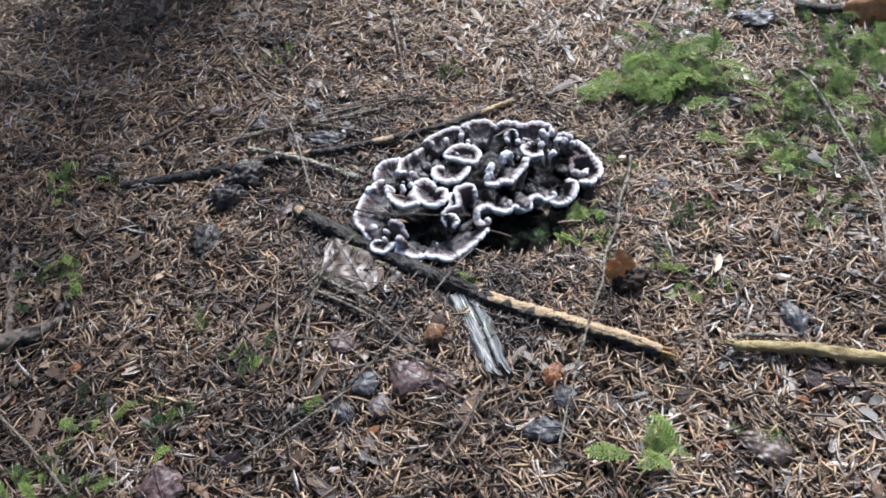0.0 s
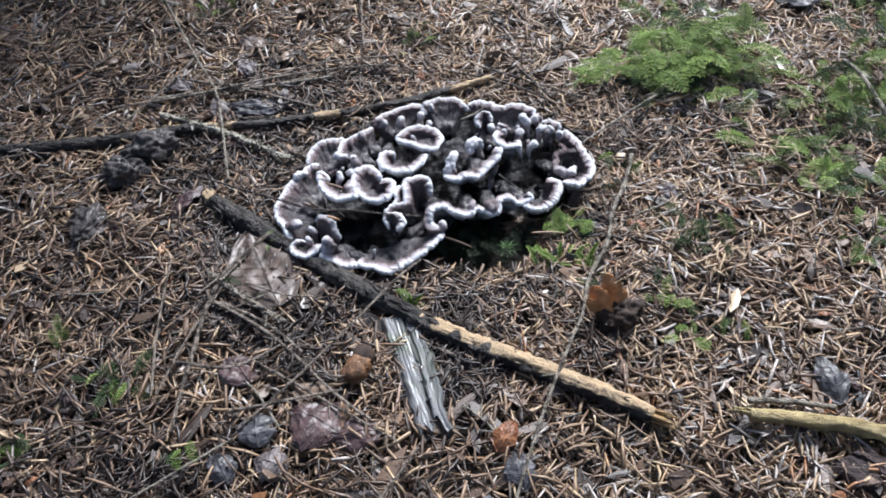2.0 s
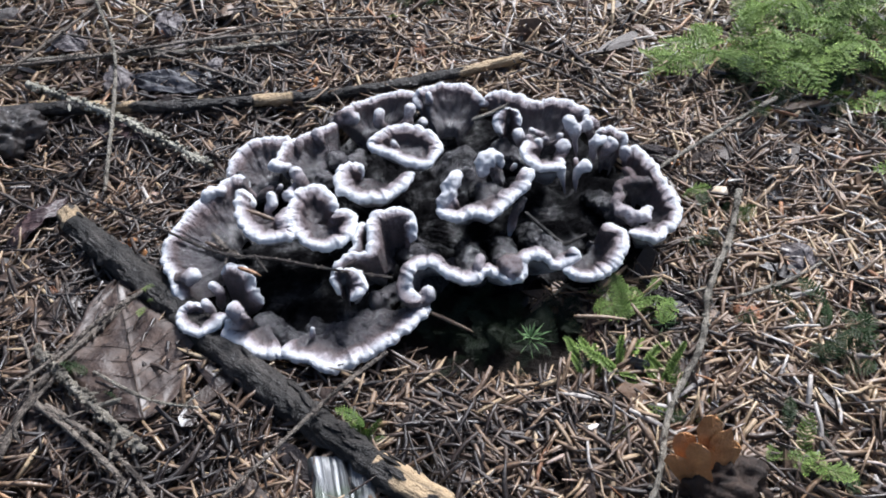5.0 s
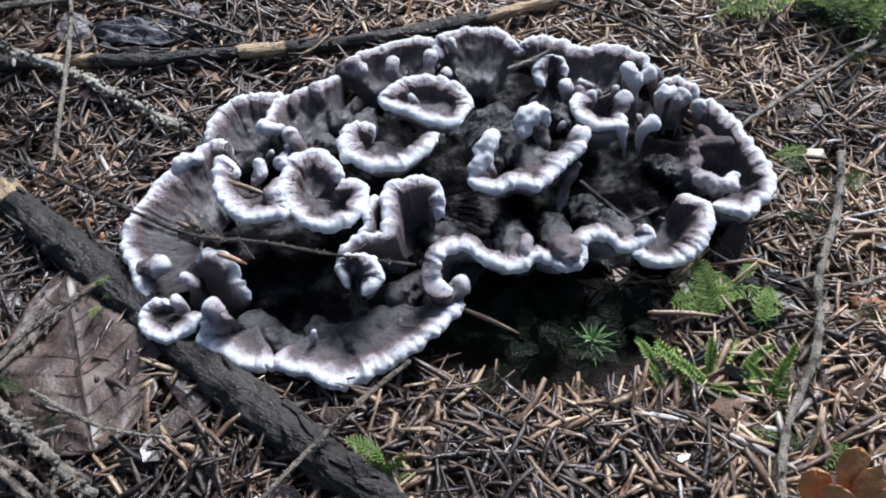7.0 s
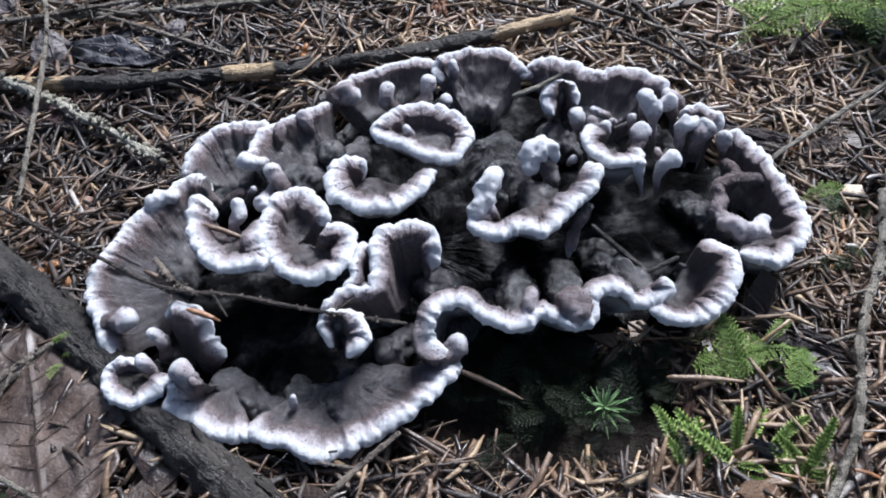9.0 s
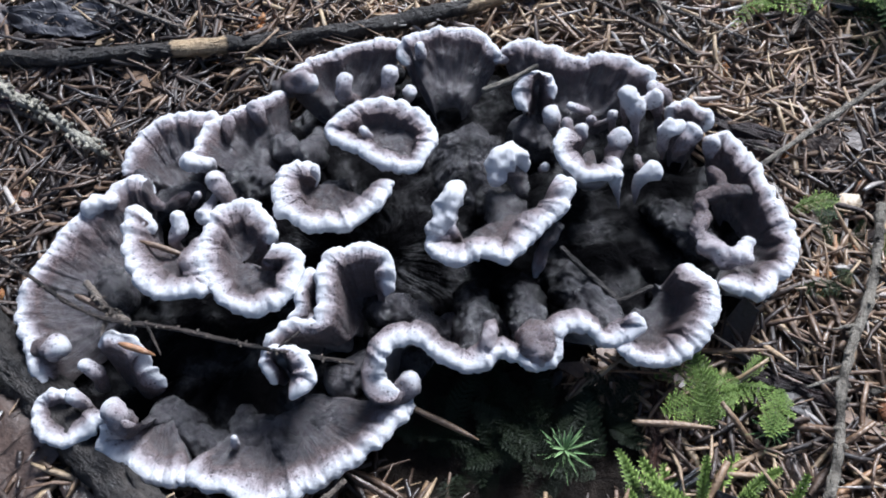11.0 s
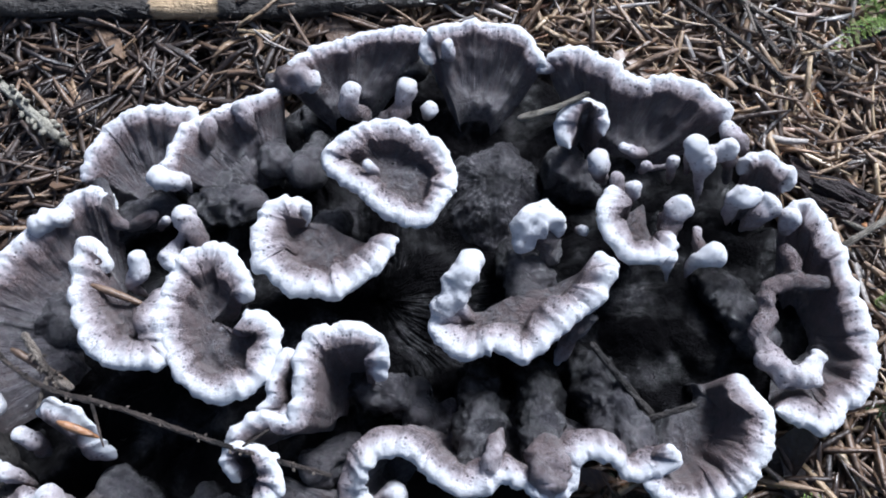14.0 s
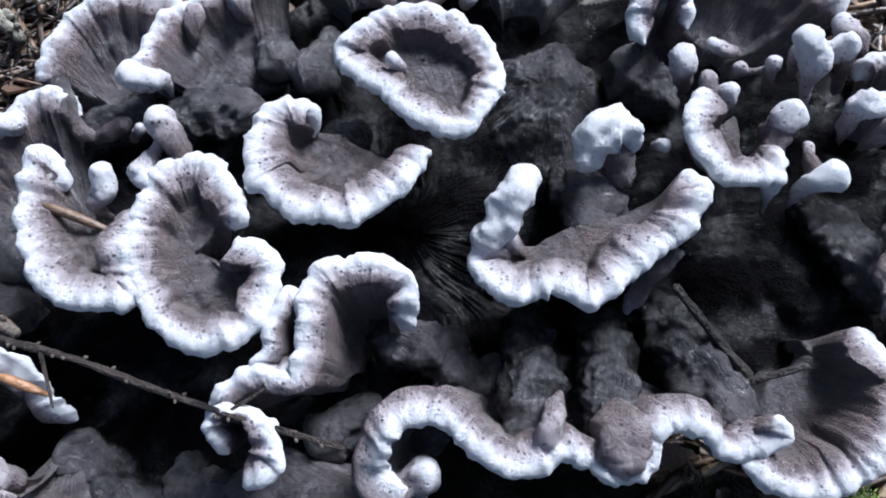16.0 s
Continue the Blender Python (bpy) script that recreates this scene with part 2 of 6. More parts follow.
ROT = lump_material("rotten_brown_wood", (0.016, 0.009, 0.006), (0.07, 0.038, 0.022))
ORANGE = lump_material("rotten_orange_wood", (0.38, 0.15, 0.045), (0.75, 0.38, 0.15), 0.35, 0.4)


# ---- small builders ----
def linked(name, verts, faces, material, parent=None, label="", smooth=True, floats=None, uv=None):
    """A mesh object from generated vertices; floats: point attributes by name; uv: one pair for each vertex."""
    me = bpy.data.meshes.new(name)
    me.from_pydata([tuple(v) for v in verts], [], [tuple(f) for f in faces])
    me.materials.append(material)
    me.polygons.foreach_set("use_smooth", [smooth] * len(me.polygons))
    for key, values in (floats or {}).items():
        me.attributes.new(key, "FLOAT", "POINT").data.foreach_set("value", np.asarray(values, dtype=np.float32))
    if uv is not None:
        loops = np.empty(len(me.loops), dtype=np.int32)
        me.loops.foreach_get("vertex_index", loops)
        me.uv_layers.new(name="UVMap").data.foreach_set("uv", np.asarray(uv, dtype=np.float32)[loops].ravel())
    me.update()
    ob = new(name, me)
    if parent:
        ob.parent = parent
    if label:
        ob["label"] = label
    return ob


def thing(name, label, category, place=(0, 0, 0), turn=0.0, group=""):
    ob = tagged(new(name), label, category, group)
    ob.matrix_world = pose(*place, 0, 0, turn)
    return ob


def spline(points, step, closed=False):
    """Catmull-Rom through the points (any width), about one sample each step."""
    p = np.array(points, float)
    n = len(p)
    out = []
    for i in range(n if closed else n - 1):
        if closed:
            a, b, c, d = (p[(i + k) % n] for k in (-1, 0, 1, 2))
        else:
            a, b, c, d = p[max(i - 1, 0)], p[i], p[i + 1], p[min(i + 2, n - 1)]
        m = max(2, int(np.linalg.norm((c - b)[:3]) / step))
        for t in np.arange(m) / m:
            out.append(0.5 * (2 * b + (c - a) * t + (2 * a - 5 * b + 4 * c - d) * t * t + (3 * b - a - 3 * c + d) * t ** 3))
    if not closed:
        out.append(p[-1])
    return np.array(out)


def bumps(p, size, seed=0.0):
    """Smooth noise in -1..1 at a place in metres."""
    return noise.noise(Vector((p[0] / size + seed, p[1] / size, p[2] / size - seed)))


def ground_z(x, y):
    """The soil's height; the fungus stands on the level part."""
    return (0.006 * noise.noise(Vector((x / 0.16, y / 0.16, 3.1))) + 0.0025 * noise.noise(Vector((x / 0.04, y / 0.04, 7.7))) - 0.003)


def sheet(rows, cols, closed_cols=False):
    """Quads of a grid whose vertices run row by row."""
    f = []
    for i in range(rows - 1):
        for j in range(cols if closed_cols else cols - 1):
            k = (j + 1) % cols
            f.append((i * cols + j, i * cols + k, (i + 1) * cols + k, (i + 1) * cols + j))
    return f


def tube(path, radius, sides=10, step=0.002, knobs=0.0, rough=0.12, seed=0.0, ridges=0.0):
    """Vertices, faces and uv of a closed, slightly uneven round stick along path; radius: one number for each given point."""
    p = spline([(*q, r) for q, r in zip(path, radius)], step)
    c, rad = p[:, :3], np.maximum(p[:, 3], 0.0001)
    t = np.gradient(c, axis=0)
    t /= np.linalg.norm(t, axis=1)[:, None] + 1e-12
    side = np.cross(t, (0, 0, 1.0))
    flat = np.linalg.norm(side, axis=1) < 0.05
    side[flat] = np.cross(t[flat], (1.0, 0, 0))
    side /= np.linalg.norm(side, axis=1)[:, None]
    up = np.cross(side, t)
    s = np.concatenate([[0], np.cumsum(np.linalg.norm(np.diff(c, axis=0), axis=1))])
    verts, uv = [], []
    n = len(c)
    for i in range(n):
        close = 0.55 if i in (0, n - 1) else 1.0
        for j in range(sides):
            a = 2 * math.pi * j / sides
            d = math.cos(a) * side[i] + math.sin(a) * up[i]
            q = c[i] + d * rad[i]
            k = 1 + rough * bumps(q, 0.008, seed) + rough * bumps(q, 0.003, seed + 5)
            if ridges:
                wide = 2.6 if sides < 24 else 4.5
                k += ridges * noise.noise(Vector((math.cos(a) * wide, math.sin(a) * wide, s[i] / 0.014 + seed)))
                k += 0.5 * ridges * noise.noise(Vector((math.cos(a) * 2 * wide, math.sin(a) * 2 * wide, s[i] / 0.005 + seed)))
            if knobs:
                k += knobs * max(0, math.sin(s[i] / 0.0034 * 2 * math.pi + 2.4 * (j % 3)) - 0.55)
            verts.append(c[i] + d * rad[i] * k * close)
            uv.append((j / sides * 2 * math.pi * rad[i], s[i]))
    faces = sheet(n, sides, True)
    for end, row in ((c[0] - t[0] * rad[0] * 0.3, 0), (c[-1] + t[-1] * rad[-1] * 0.3, n - 1)):
        verts.append(end)
        uv.append(uv[row * sides])
        for j in range(sides):
            pair = (row * sides + j, row * sides + (j + 1) % sides)
            faces.append((len(verts) - 1, *(pair[::-1] if row == 0 else pair)))
    return verts, faces, uv, s


def lump(size, detail=3, rough=0.25, grain=0.35, seed=0.0):
    """An uneven rounded solid of the given half sizes."""
    bm = bmesh.new()
    bmesh.ops.create_icosphere(bm, subdivisions=detail, radius=1.0)
    big = max(size)
    for v in bm.verts:
        d = v.co.normalized()
        k = 1 + rough * noise.noise(d * 1.6 + Vector((seed, 0, 0))) + rough * grain * noise.noise(d * 5 + Vector((0, seed, 0)))
        v.co = Vector((d.x * size[0], d.y * size[1], d.z * size[2])) * k
    verts, faces = [v.co.copy() for v in bm.verts], [[v.index for v in f.verts] for f in bm.faces]
    bm.free()
    return verts, faces


# ---- ground ----
def reach(lo, hi, step, far):
    """Even steps from lo to hi, then growing ones out to far on both sides."""
    inner = list(np.arange(lo, hi, step))
    out, s = [], step
    while (sum(out) if out else 0) < far:
        s *= 1.35
        out.append(s)
    more = np.cumsum(out)
    return np.array([lo - v for v in more[::-1]] + inner + [hi + v for v in more])


gx, gy = reach(-0.62, 0.62, 0.006, 150), reach(0.1, 1.1, 0.006, 150)
verts = [(x, y, ground_z(x, y) if abs(x) < 3 and abs(y) < 3 else -0.003) for y in gy for x in gx]
tagged(linked("ground", verts, sheet(len(gy), len(gx)), HUMUS), "dark brown humus of a forest floor", "ground", kind="structure")


# ---- fungus ----
FUNGUS_AT = (0.07, 0.535, 0.0)
fungus = thing("fungus", "lobed dark grey-brown tooth fungus with white woolly margins", "fungus", FUNGUS_AT)
MM = 0.001


def lobe(name, closed, lip, root, points, base=None, spread=0.15, label="", wide=2.2, wall=0.0):
    """A frilled lobe, all in millimetres: a woolly edge of radius about lip along the points, a broad pale shoulder (wide: its
    width in lips) sloping inwards from it, then the cap sinking towards the root: a steep wall and a flat floor where spread is
    small (or wall gives the wall's run), an easy bowl otherwise. The underside runs back to the base height."""
    cup = spread < 0.2 or wall > 0
    p = spline(points, 0.5, closed)
    n = len(p)
    for i in range(n):  # the rim is never an even curve
        v = Vector(p[i])
        p[i] += 0.75 * np.array(noise.noise_vector(v / 3.6)) + 0.4 * np.array(noise.noise_vector(v / 1.5))
    root = np.array(root, float)
    base = max(root[2] - 5, -2) if base is None else base
    t = np.roll(p, -1, 0) - np.roll(p, 1, 0) if closed else np.gradient(p, axis=0)
    t[:, 2] = 0
    t /= np.linalg.norm(t, axis=1)[:, None] + 1e-9
    inward = np.stack([-t[:, 1], t[:, 0], 0 * t[:, 0]], 1)
    if ((root - p) * inward)[:, :2].sum() < 0:
        inward = -inward
    for _ in range(10):  # ease the turning of the lip in tight bends
        inward = (np.roll(inward, 1, 0) + inward + np.roll(inward, -1, 0)) / 3 if closed else np.concatenate([inward[:1], (inward[:-2] + inward[1:-1] + inward[2:]) / 3, inward[-1:]])
    s = np.concatenate([[0], np.cumsum(np.linalg.norm(np.diff(p, axis=0), axis=1))])
    angles = np.radians(np.linspace(-105, 90, 12))
    shelf, inner, below = np.linspace(0, 1, 8)[1:], np.linspace(0, 1, 22)[1:] ** 1.4, np.linspace(1, 0, 8)[:-1]
    cols = len(below) + len(angles) + len(shelf) + len(inner)
    verts, uv, margin, under, floor = [], [], [], [], []
    for i in range(n):
        q, d = p[i], inward[i] / (np.linalg.norm(inward[i]) + 1e-9)
        at_end = 9.0 if closed else min(s[i], s[-1] - s[i])
        ends = 1.0 if closed else max(0.06, min(1.0, math.sqrt(at_end / (1.2 * lip))))
        dive = 9.0 * max(0.0, 1 - at_end / 6.0) ** 2
        r = 0.78 * lip * ends * (1 + 0.4 * noise.noise(Vector(q) / 3.4) + 0.2 * noise.noise(Vector(q) / 1.7))
        mid = q + d * 0.25 * lip * ends
        start = mid - d * r * math.cos(angles[0]) + np.array((0, 0, r * 0.9 * math.sin(angles[0])))
        away = root - q
        tuck = 0.4 if cup else 0.25
        foot = start + np.array((away[0] * tuck, away[1] * tuck, base - start[2]))
        foot = start + (foot - start) * min(1.0, at_end / 5.0)
        row = []
        for u in below:
            w = start + (foot - start) * np.array((u ** 1.2, u ** 1.2, u ** 0.75))
            row.append((w, -2 - 10 * u, min(1, 0.35 + 1.5 * u), 0.0))
        for a in angles:
            k = r * (1 + 0.2 * noise.noise(Vector(q + np.array((0, 0, 3 * a))) / 1.1))
            w = mid - d * k * math.cos(a) + np.array((0, 0, 0.9 * k * math.sin(a)))
            row.append((w, max(0.0, (a + 0.1)) * r * 0.5, max(0.0, -a - 0.35), 0.0))
        top, white = row[-1][0], row[-1][1]
        goal = root + np.array(((q - root)[0] * spread, (q - root)[1] * spread, 0))
        gap = np.linalg.norm((goal - mid)[:2])
        way = d + 0.6 * np.array((*(goal - mid)[:2], 0)) / (gap + 1e-6)
        way /= np.linalg.norm(way) + 1e-9
        broad = ends * min(wide * lip * (1 + 0.5 * noise.noise(Vector(q) / 6.5 + Vector((9, 0, 0)))), (0.46 if cup else 0.5) * gap)
        slope = 0.34 + 0.25 * noise.noise(Vector(q) / 9)
        for v in shelf:
            w = top + way * broad * v
            w[2] -= broad * slope * v ** 1.5
            w[2] += 0.5 * noise.noise(Vector(w) / 1.5) * math.sin(math.pi * min(1.0, v * 0.8 + 0.1)) + 0.35 * noise.noise(Vector(w) / 3.0) + 0.3 * noise.noise(Vector(w) / 0.8)
            row.append((w, white + (7.8 - white) * v ** 0.95, 0.0, 0.0))
        edge = row[-1][0]
        reach_mm = np.linalg.norm((goal - edge)[:2])
        steep = min(wall or 2.4, 0.45 * reach_mm) + 1e-6
        deep = 5.2
        for u in inner:
            w = edge + (goal - edge) * u
            far = u * reach_mm
            if cup:
                f = min(1.0, far / steep)
                drop = 1 - f * f * (3 - 2 * f)
                w[2] = goal[2] + 1.2 + (edge[2] - goal[2] - 1.2) * (0.86 * drop + 0.14 * (1 - u))
                m = 8.4 + 2.6 * f + (5.0 if wall else 1.6) * min(1.0, max(0.0, far - steep) / (7 if wall else 4))
                flat = min(1.0, max(0.0, far / steep - 0.6))
            else:
                w[2] = goal[2] + (edge[2] - goal[2]) * ((1 - u) ** 2.6 * 0.8 + 0.2 * (1 - u))
                m = 8.4 + 1.8 * min(1.0, far / 2.0) + deep * (1 - math.exp(-far * 0.8 / deep))
                flat = min(1.0, max(0.0, (u - 0.5) * 2.4))
            wave = 1.7 * noise.noise(Vector((w[0], w[1], 3.0)) / 5.5) + 0.8 * noise.noise(Vector((w[0], w[1], 5.0)) / 2.2)
            w[2] += wave * min(1.0, far / 5) * min(1.2, 0.4 + reach_mm / 20) - dive * u ** 0.6
            if spread > 0.2:
                w[2] -= 4.0 * (max(0.0, u - 0.8) / 0.2) ** 2
            w[2] += 0.3 * (1 - flat) * noise.noise(Vector((s[i] / 1.2, far / 7.0, root[0]))) * min(1.0, far / 2)
            row.append((w, m, 0.0, flat))
        for w, m, o, fl in row:
            verts.append(w * MM)
            uv.append((s[i] * MM, m * MM))
            margin.append(m)
            under.append(o)
            floor.append(fl)
    faces = sheet(n, cols)
    if closed:
        faces += [((n - 1) * cols + j, (n - 1) * cols + j + 1, j + 1, j) for j in range(cols - 1)]
    return linked(name, verts, faces, FLESH, fungus, label, floats={"margin": margin, "under": under, "flat": floor}, uv=uv)


def bulb(name, points, depth, sides=16, rough=0.2, label="", flat=0.0, felted=0.0):
    """A rounded finger of flesh in millimetres through places with radii, the tip last; depth: the zone of colour at
    the tip and how much it grows with each millimetre back and, as painted shade, towards the underside."""
    first, second = np.array(points[0], float), np.array(points[1], float)
    back = first + (first - second) / (np.linalg.norm((first - second)[:3]) + 1e-9) * first[3] * 0.8
    back[3] = first[3] * 0.35
    p = spline([tuple(back), *points], 0.45)
    axis = p[-1, :3] - p[-3, :3]
    axis /= np.linalg.norm(axis) + 1e-9
    r = p[-1, 3]
    cap = [np.r_[p[-1, :3] + axis * r * math.sin(a), r * math.cos(a)] for a in np.radians((18, 36, 54, 70, 82))]
    p = np.concatenate([p, cap])
    t = np.gradient(p[:, :3], axis=0)
    t /= np.linalg.norm(t, axis=1)[:, None] + 1e-9
    side = np.cross(t, (0.3, 1.0, 0.1))
    side /= np.linalg.norm(side, axis=1)[:, None] + 1e-9
    other = np.cross(side, t)
    s = np.concatenate([[0], np.cumsum(np.linalg.norm(np.diff(p[:, :3], axis=0), axis=1))])
    verts, uv, margin = [], [], []
    for i in range(len(p)):
        for j in range(sides):
            a = 2 * math.pi * j / sides
            d = math.cos(a) * side[i] + math.sin(a) * other[i]
            w = p[i, :3] + d * p[i, 3]
            k = 1 + rough * 1.7 * noise.noise(Vector(w) / 4.2) + rough * 0.7 * noise.noise(Vector(w) / 1.5)
            k += felted * (0.14 * noise.noise(Vector((*(w[:2] / 1.0), w[2] / 1.6))) + 0.16 * noise.noise(Vector((a * p[i, 3] / 0.9, s[i] / 6.0, p[0, 0]))))
            verts.append((p[i, :3] + d * p[i, 3] * k) * MM)
            uv.append((a * 0.0015 * max(2.0, p[i, 3]), (s[-1] - s[i]) * MM))
            # upper sides paler, undersides darker: light and shade put into the colour zone
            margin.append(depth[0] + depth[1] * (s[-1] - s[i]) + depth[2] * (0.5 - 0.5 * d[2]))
    verts.append((p[-1, :3] + axis * r * 0.02) * MM)
    uv.append((0, 0))
    margin.append(depth[0])
    m = (len(p) - 1) * sides
    faces = sheet(len(p), sides, True) + [(m + j, m + (j + 1) % sides, len(verts) - 1) for j in range(sides)]
    return linked(name, verts, faces, FLESH, fungus, label, floats={"margin": margin, "under": [0.0] * len(verts), "flat": [flat] * len(verts)}, uv=uv)


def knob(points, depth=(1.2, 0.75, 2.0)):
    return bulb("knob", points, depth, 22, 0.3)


# the last depth value paints the folds' tops paler and their bases darker
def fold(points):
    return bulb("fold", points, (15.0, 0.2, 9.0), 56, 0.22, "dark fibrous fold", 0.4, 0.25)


def boss(middle, size, height):
    """A dark, bristly, wet mound of felted fibres standing between the lobes, in millimetres."""
    sides, rows = 150, 64
    verts, uv, margin = [], [], []
    for i in range(rows):
        u = i / (rows - 1)
        for j in range(sides):
            a = 2 * math.pi * j / sides
            out = 1 + 0.22 * noise.noise(Vector((math.cos(a) * 1.6, math.sin(a) * 1.6, 3)))
            x, y = middle[0] + size[0] * out * u * math.cos(a), middle[1] + size[1] * out * u * math.sin(a)
            z = height * (1 - u ** 2.4) - 2 + 2.2 * noise.noise(Vector((x, y, 1)) / 6) + 0.7 * noise.noise(Vector((x, y, 9)) / 2.4)
            z += 0.9 * u * noise.noise(Vector((math.cos(a + 0.3 * u) * 11, math.sin(a + 0.3 * u) * 11, u * 3.5))) + 0.6 * noise.noise(Vector((x, y, 5)) / 1.1)
            verts.append((x * MM, y * MM, z * MM))
            uv.append((a * size[0] * 0.7 * MM, u * size[0] * MM))
            margin.append(18.0 + 4 * noise.noise(Vector((x, y, 2)) / 5))
    faces = sheet(rows, sides, True)
    return linked("boss", verts, faces, FLESH, fungus, "dark bristly mound", floats={"margin": margin, "under": [0.0] * len(verts), "flat": [0.0] * len(verts)}, uv=uv)


def fungus_base(outline, middle):
    """The dark mass between the lobes, near-black to carry the recesses' shade: a low uneven floor in millimetres, with
    a wall down to the soil.
    """
    p = spline([(*q, 0.0) for q in outline], 0.7, True)
    cx = np.array(middle, float)
    verts, uv, margin = [], [], []
    steps = np.linspace(1, 0, 90)[:-1]
    for q in p:
        rows = [(q[0] * 0.9, q[1] * 0.9, -4.0)]
        for u in steps:
            w = cx + (q - cx) * u
            z = 1.5 * u * u + cx[2] * (1 - u) - 2.0
            bend = math.atan2(w[1] - cx[1], w[0] - cx[0]) + 0.5 * noise.noise(Vector((w[0], w[1], 6)) / 14)
            z += 3.4 * (abs(math.sin(bend * 9)) - 0.6) * u + 3.0 * noise.noise(Vector((w[0], w[1], 0)) / 11) + 0.7 * noise.noise(Vector((w[0], w[1], 4)) / 4.5)
            z += 0.9 * noise.noise(Vector((w[0], w[1], 8)) / 2.2) + 0.6 * noise.noise(Vector((bend * 24, math.hypot(w[0] - cx[0], w[1] - cx[1]) / 9, 1.0)))
            rows.append((w[0], w[1], z))
        for k, w in enumerate(rows):
            verts.append(np.array(w) * MM)
            uv.append((math.atan2(w[1] - cx[1], w[0] - cx[0]) * 0.05, k * 0.002))
            # dark felted flesh pushed to near-black, with the pits' shade in the colour
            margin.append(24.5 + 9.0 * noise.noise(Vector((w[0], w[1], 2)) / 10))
    cols = len(steps) + 1
    n = len(p)
    faces = sheet(n, cols) + [((n - 1) * cols + j, (n - 1) * cols + j + 1, j + 1, j) for j in range(cols - 1)]
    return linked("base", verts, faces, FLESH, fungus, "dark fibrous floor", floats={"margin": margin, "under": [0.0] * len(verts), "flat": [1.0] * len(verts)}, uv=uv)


FUNGUS_OUTLINE = [(-101, -38), (-107, -25), (-105, -1), (-90, 24), (-77, 44), (-55, 52), (-42, 67), (-13, 78), (11, 84), (34, 78), (66, 71), (84, 50), (99, 32), (105, 7), (96, -7), (81, -16), (68, -30), (50, -24), (37, -31), (17, -34), (0, -30), (-3, -43), (-3, -49), (-16, -59), (-28, -69), (-45, -68), (-61, -65), (-77, -57), (-94, -56)]
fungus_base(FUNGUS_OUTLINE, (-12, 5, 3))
# rim and frills: closed, lip radius, root, rim line
# rim left
lobe('lobe', False, 2.42, (-80.0, -15.3, 5.0), [(-98.9, -49.0, 11), (-104.8, -43.9, 13), (-107.2, -38.6, 15), (-111.8, -30.8, 15), (-114.1, -21.5, 15), (-111.5, -11.0, 15), (-107.2, 0.6, 15), (-101.0, 10.0, 15), (-94.5, 17.4, 16), (-88.3, 19.1, 17), (-83.5, 16.1, 14)], spread=0.26, wide=1.7)
# rim northwest
lobe('lobe', False, 2.42, (-74.4, 18.7, 8.0), [(-96.1, 22.4, 14), (-95.1, 30.1, 15), (-93.4, 38.2, 15), (-87.7, 43.9, 16), (-80.0, 46.7, 16), (-72.4, 46.6, 16), (-67.3, 44.6, 14)], spread=0.26, wide=1.6)
# fold north
lobe('lobe', False, 2.23, (-44.8, 27.6, 8.0), [(-67.1, 25.4, 17), (-71.6, 23.8, 19), (-72.0, 31.4, 19), (-71.3, 39.6, 18), (-65.3, 45.3, 17), (-58.2, 50.3, 17), (-51.8, 53.0, 18), (-47.8, 55.9, 17)], spread=0.26, wide=1.4)
# rim north
lobe('lobe', False, 2.42, (-29.8, 53.6, 8.0), [(-48.9, 61.6, 16), (-44.0, 68.4, 17), (-36.0, 73.3, 17), (-26.9, 77.7, 17), (-17.5, 80.9, 17), (-10.4, 81.2, 15)], spread=0.26, wide=1.3)
# rim top
lobe('lobe', False, 2.6, (6.3, 54.1, 9.0), [(-8.6, 72.4, 14), (-11.4, 77.6, 16), (-7.7, 81.5, 18), (0.9, 83.4, 19), (10.5, 84.2, 19), (17.5, 82.3, 18), (22.0, 76.2, 17), (22.5, 74.5, 15)], spread=0.26, wide=1.3)
# rim northeast
lobe('lobe', False, 2.79, (45.6, 49.4, 8.0), [(23.3, 77.2, 16), (29.9, 80.0, 17), (40.3, 76.9, 18), (49.6, 72.2, 18), (59.0, 74.0, 18), (67.2, 71.3, 18), (72.8, 67.1, 18), (74.0, 63.1, 16)], spread=0.26, wide=1.35)
# rim cleft
lobe('lobe', False, 2.42, (81.5, 37.9, 7.0), [(78.5, 50.1, 14), (78.9, 52.3, 17), (83.3, 54.4, 18), (88.3, 52.2, 17), (91.9, 49.6, 15), (89.9, 46.1, 13)], spread=0.26, wide=1.3)
# rim east
lobe('lobe', False, 2.6, (96.4, 11.3, 7.0), [(88.8, 39.2, 15), (93.2, 42.2, 16), (97.3, 39.7, 16), (102.0, 33.0, 16), (105.4, 22.3, 16), (108.7, 12.5, 16), (110.3, 3.0, 16), (108.1, -6.1, 17), (103.0, -9.6, 17), (98.6, -15.4, 18), (92.2, -15.4, 19), (86.0, -13.7, 20)], spread=0.26, wide=1.6)
# rim southeast
lobe('lobe', False, 2.6, (67.0, -5.0, 6.0), [(78.6, -5.2, 16), (81.6, -11.1, 20), (84.2, -17.1, 21), (82.4, -26.1, 21), (77.4, -33.6, 20), (70.0, -38.0, 19), (62.6, -37.1, 19), (56.7, -34.3, 20)], spread=0.26, wide=1.7, wall=6.0)
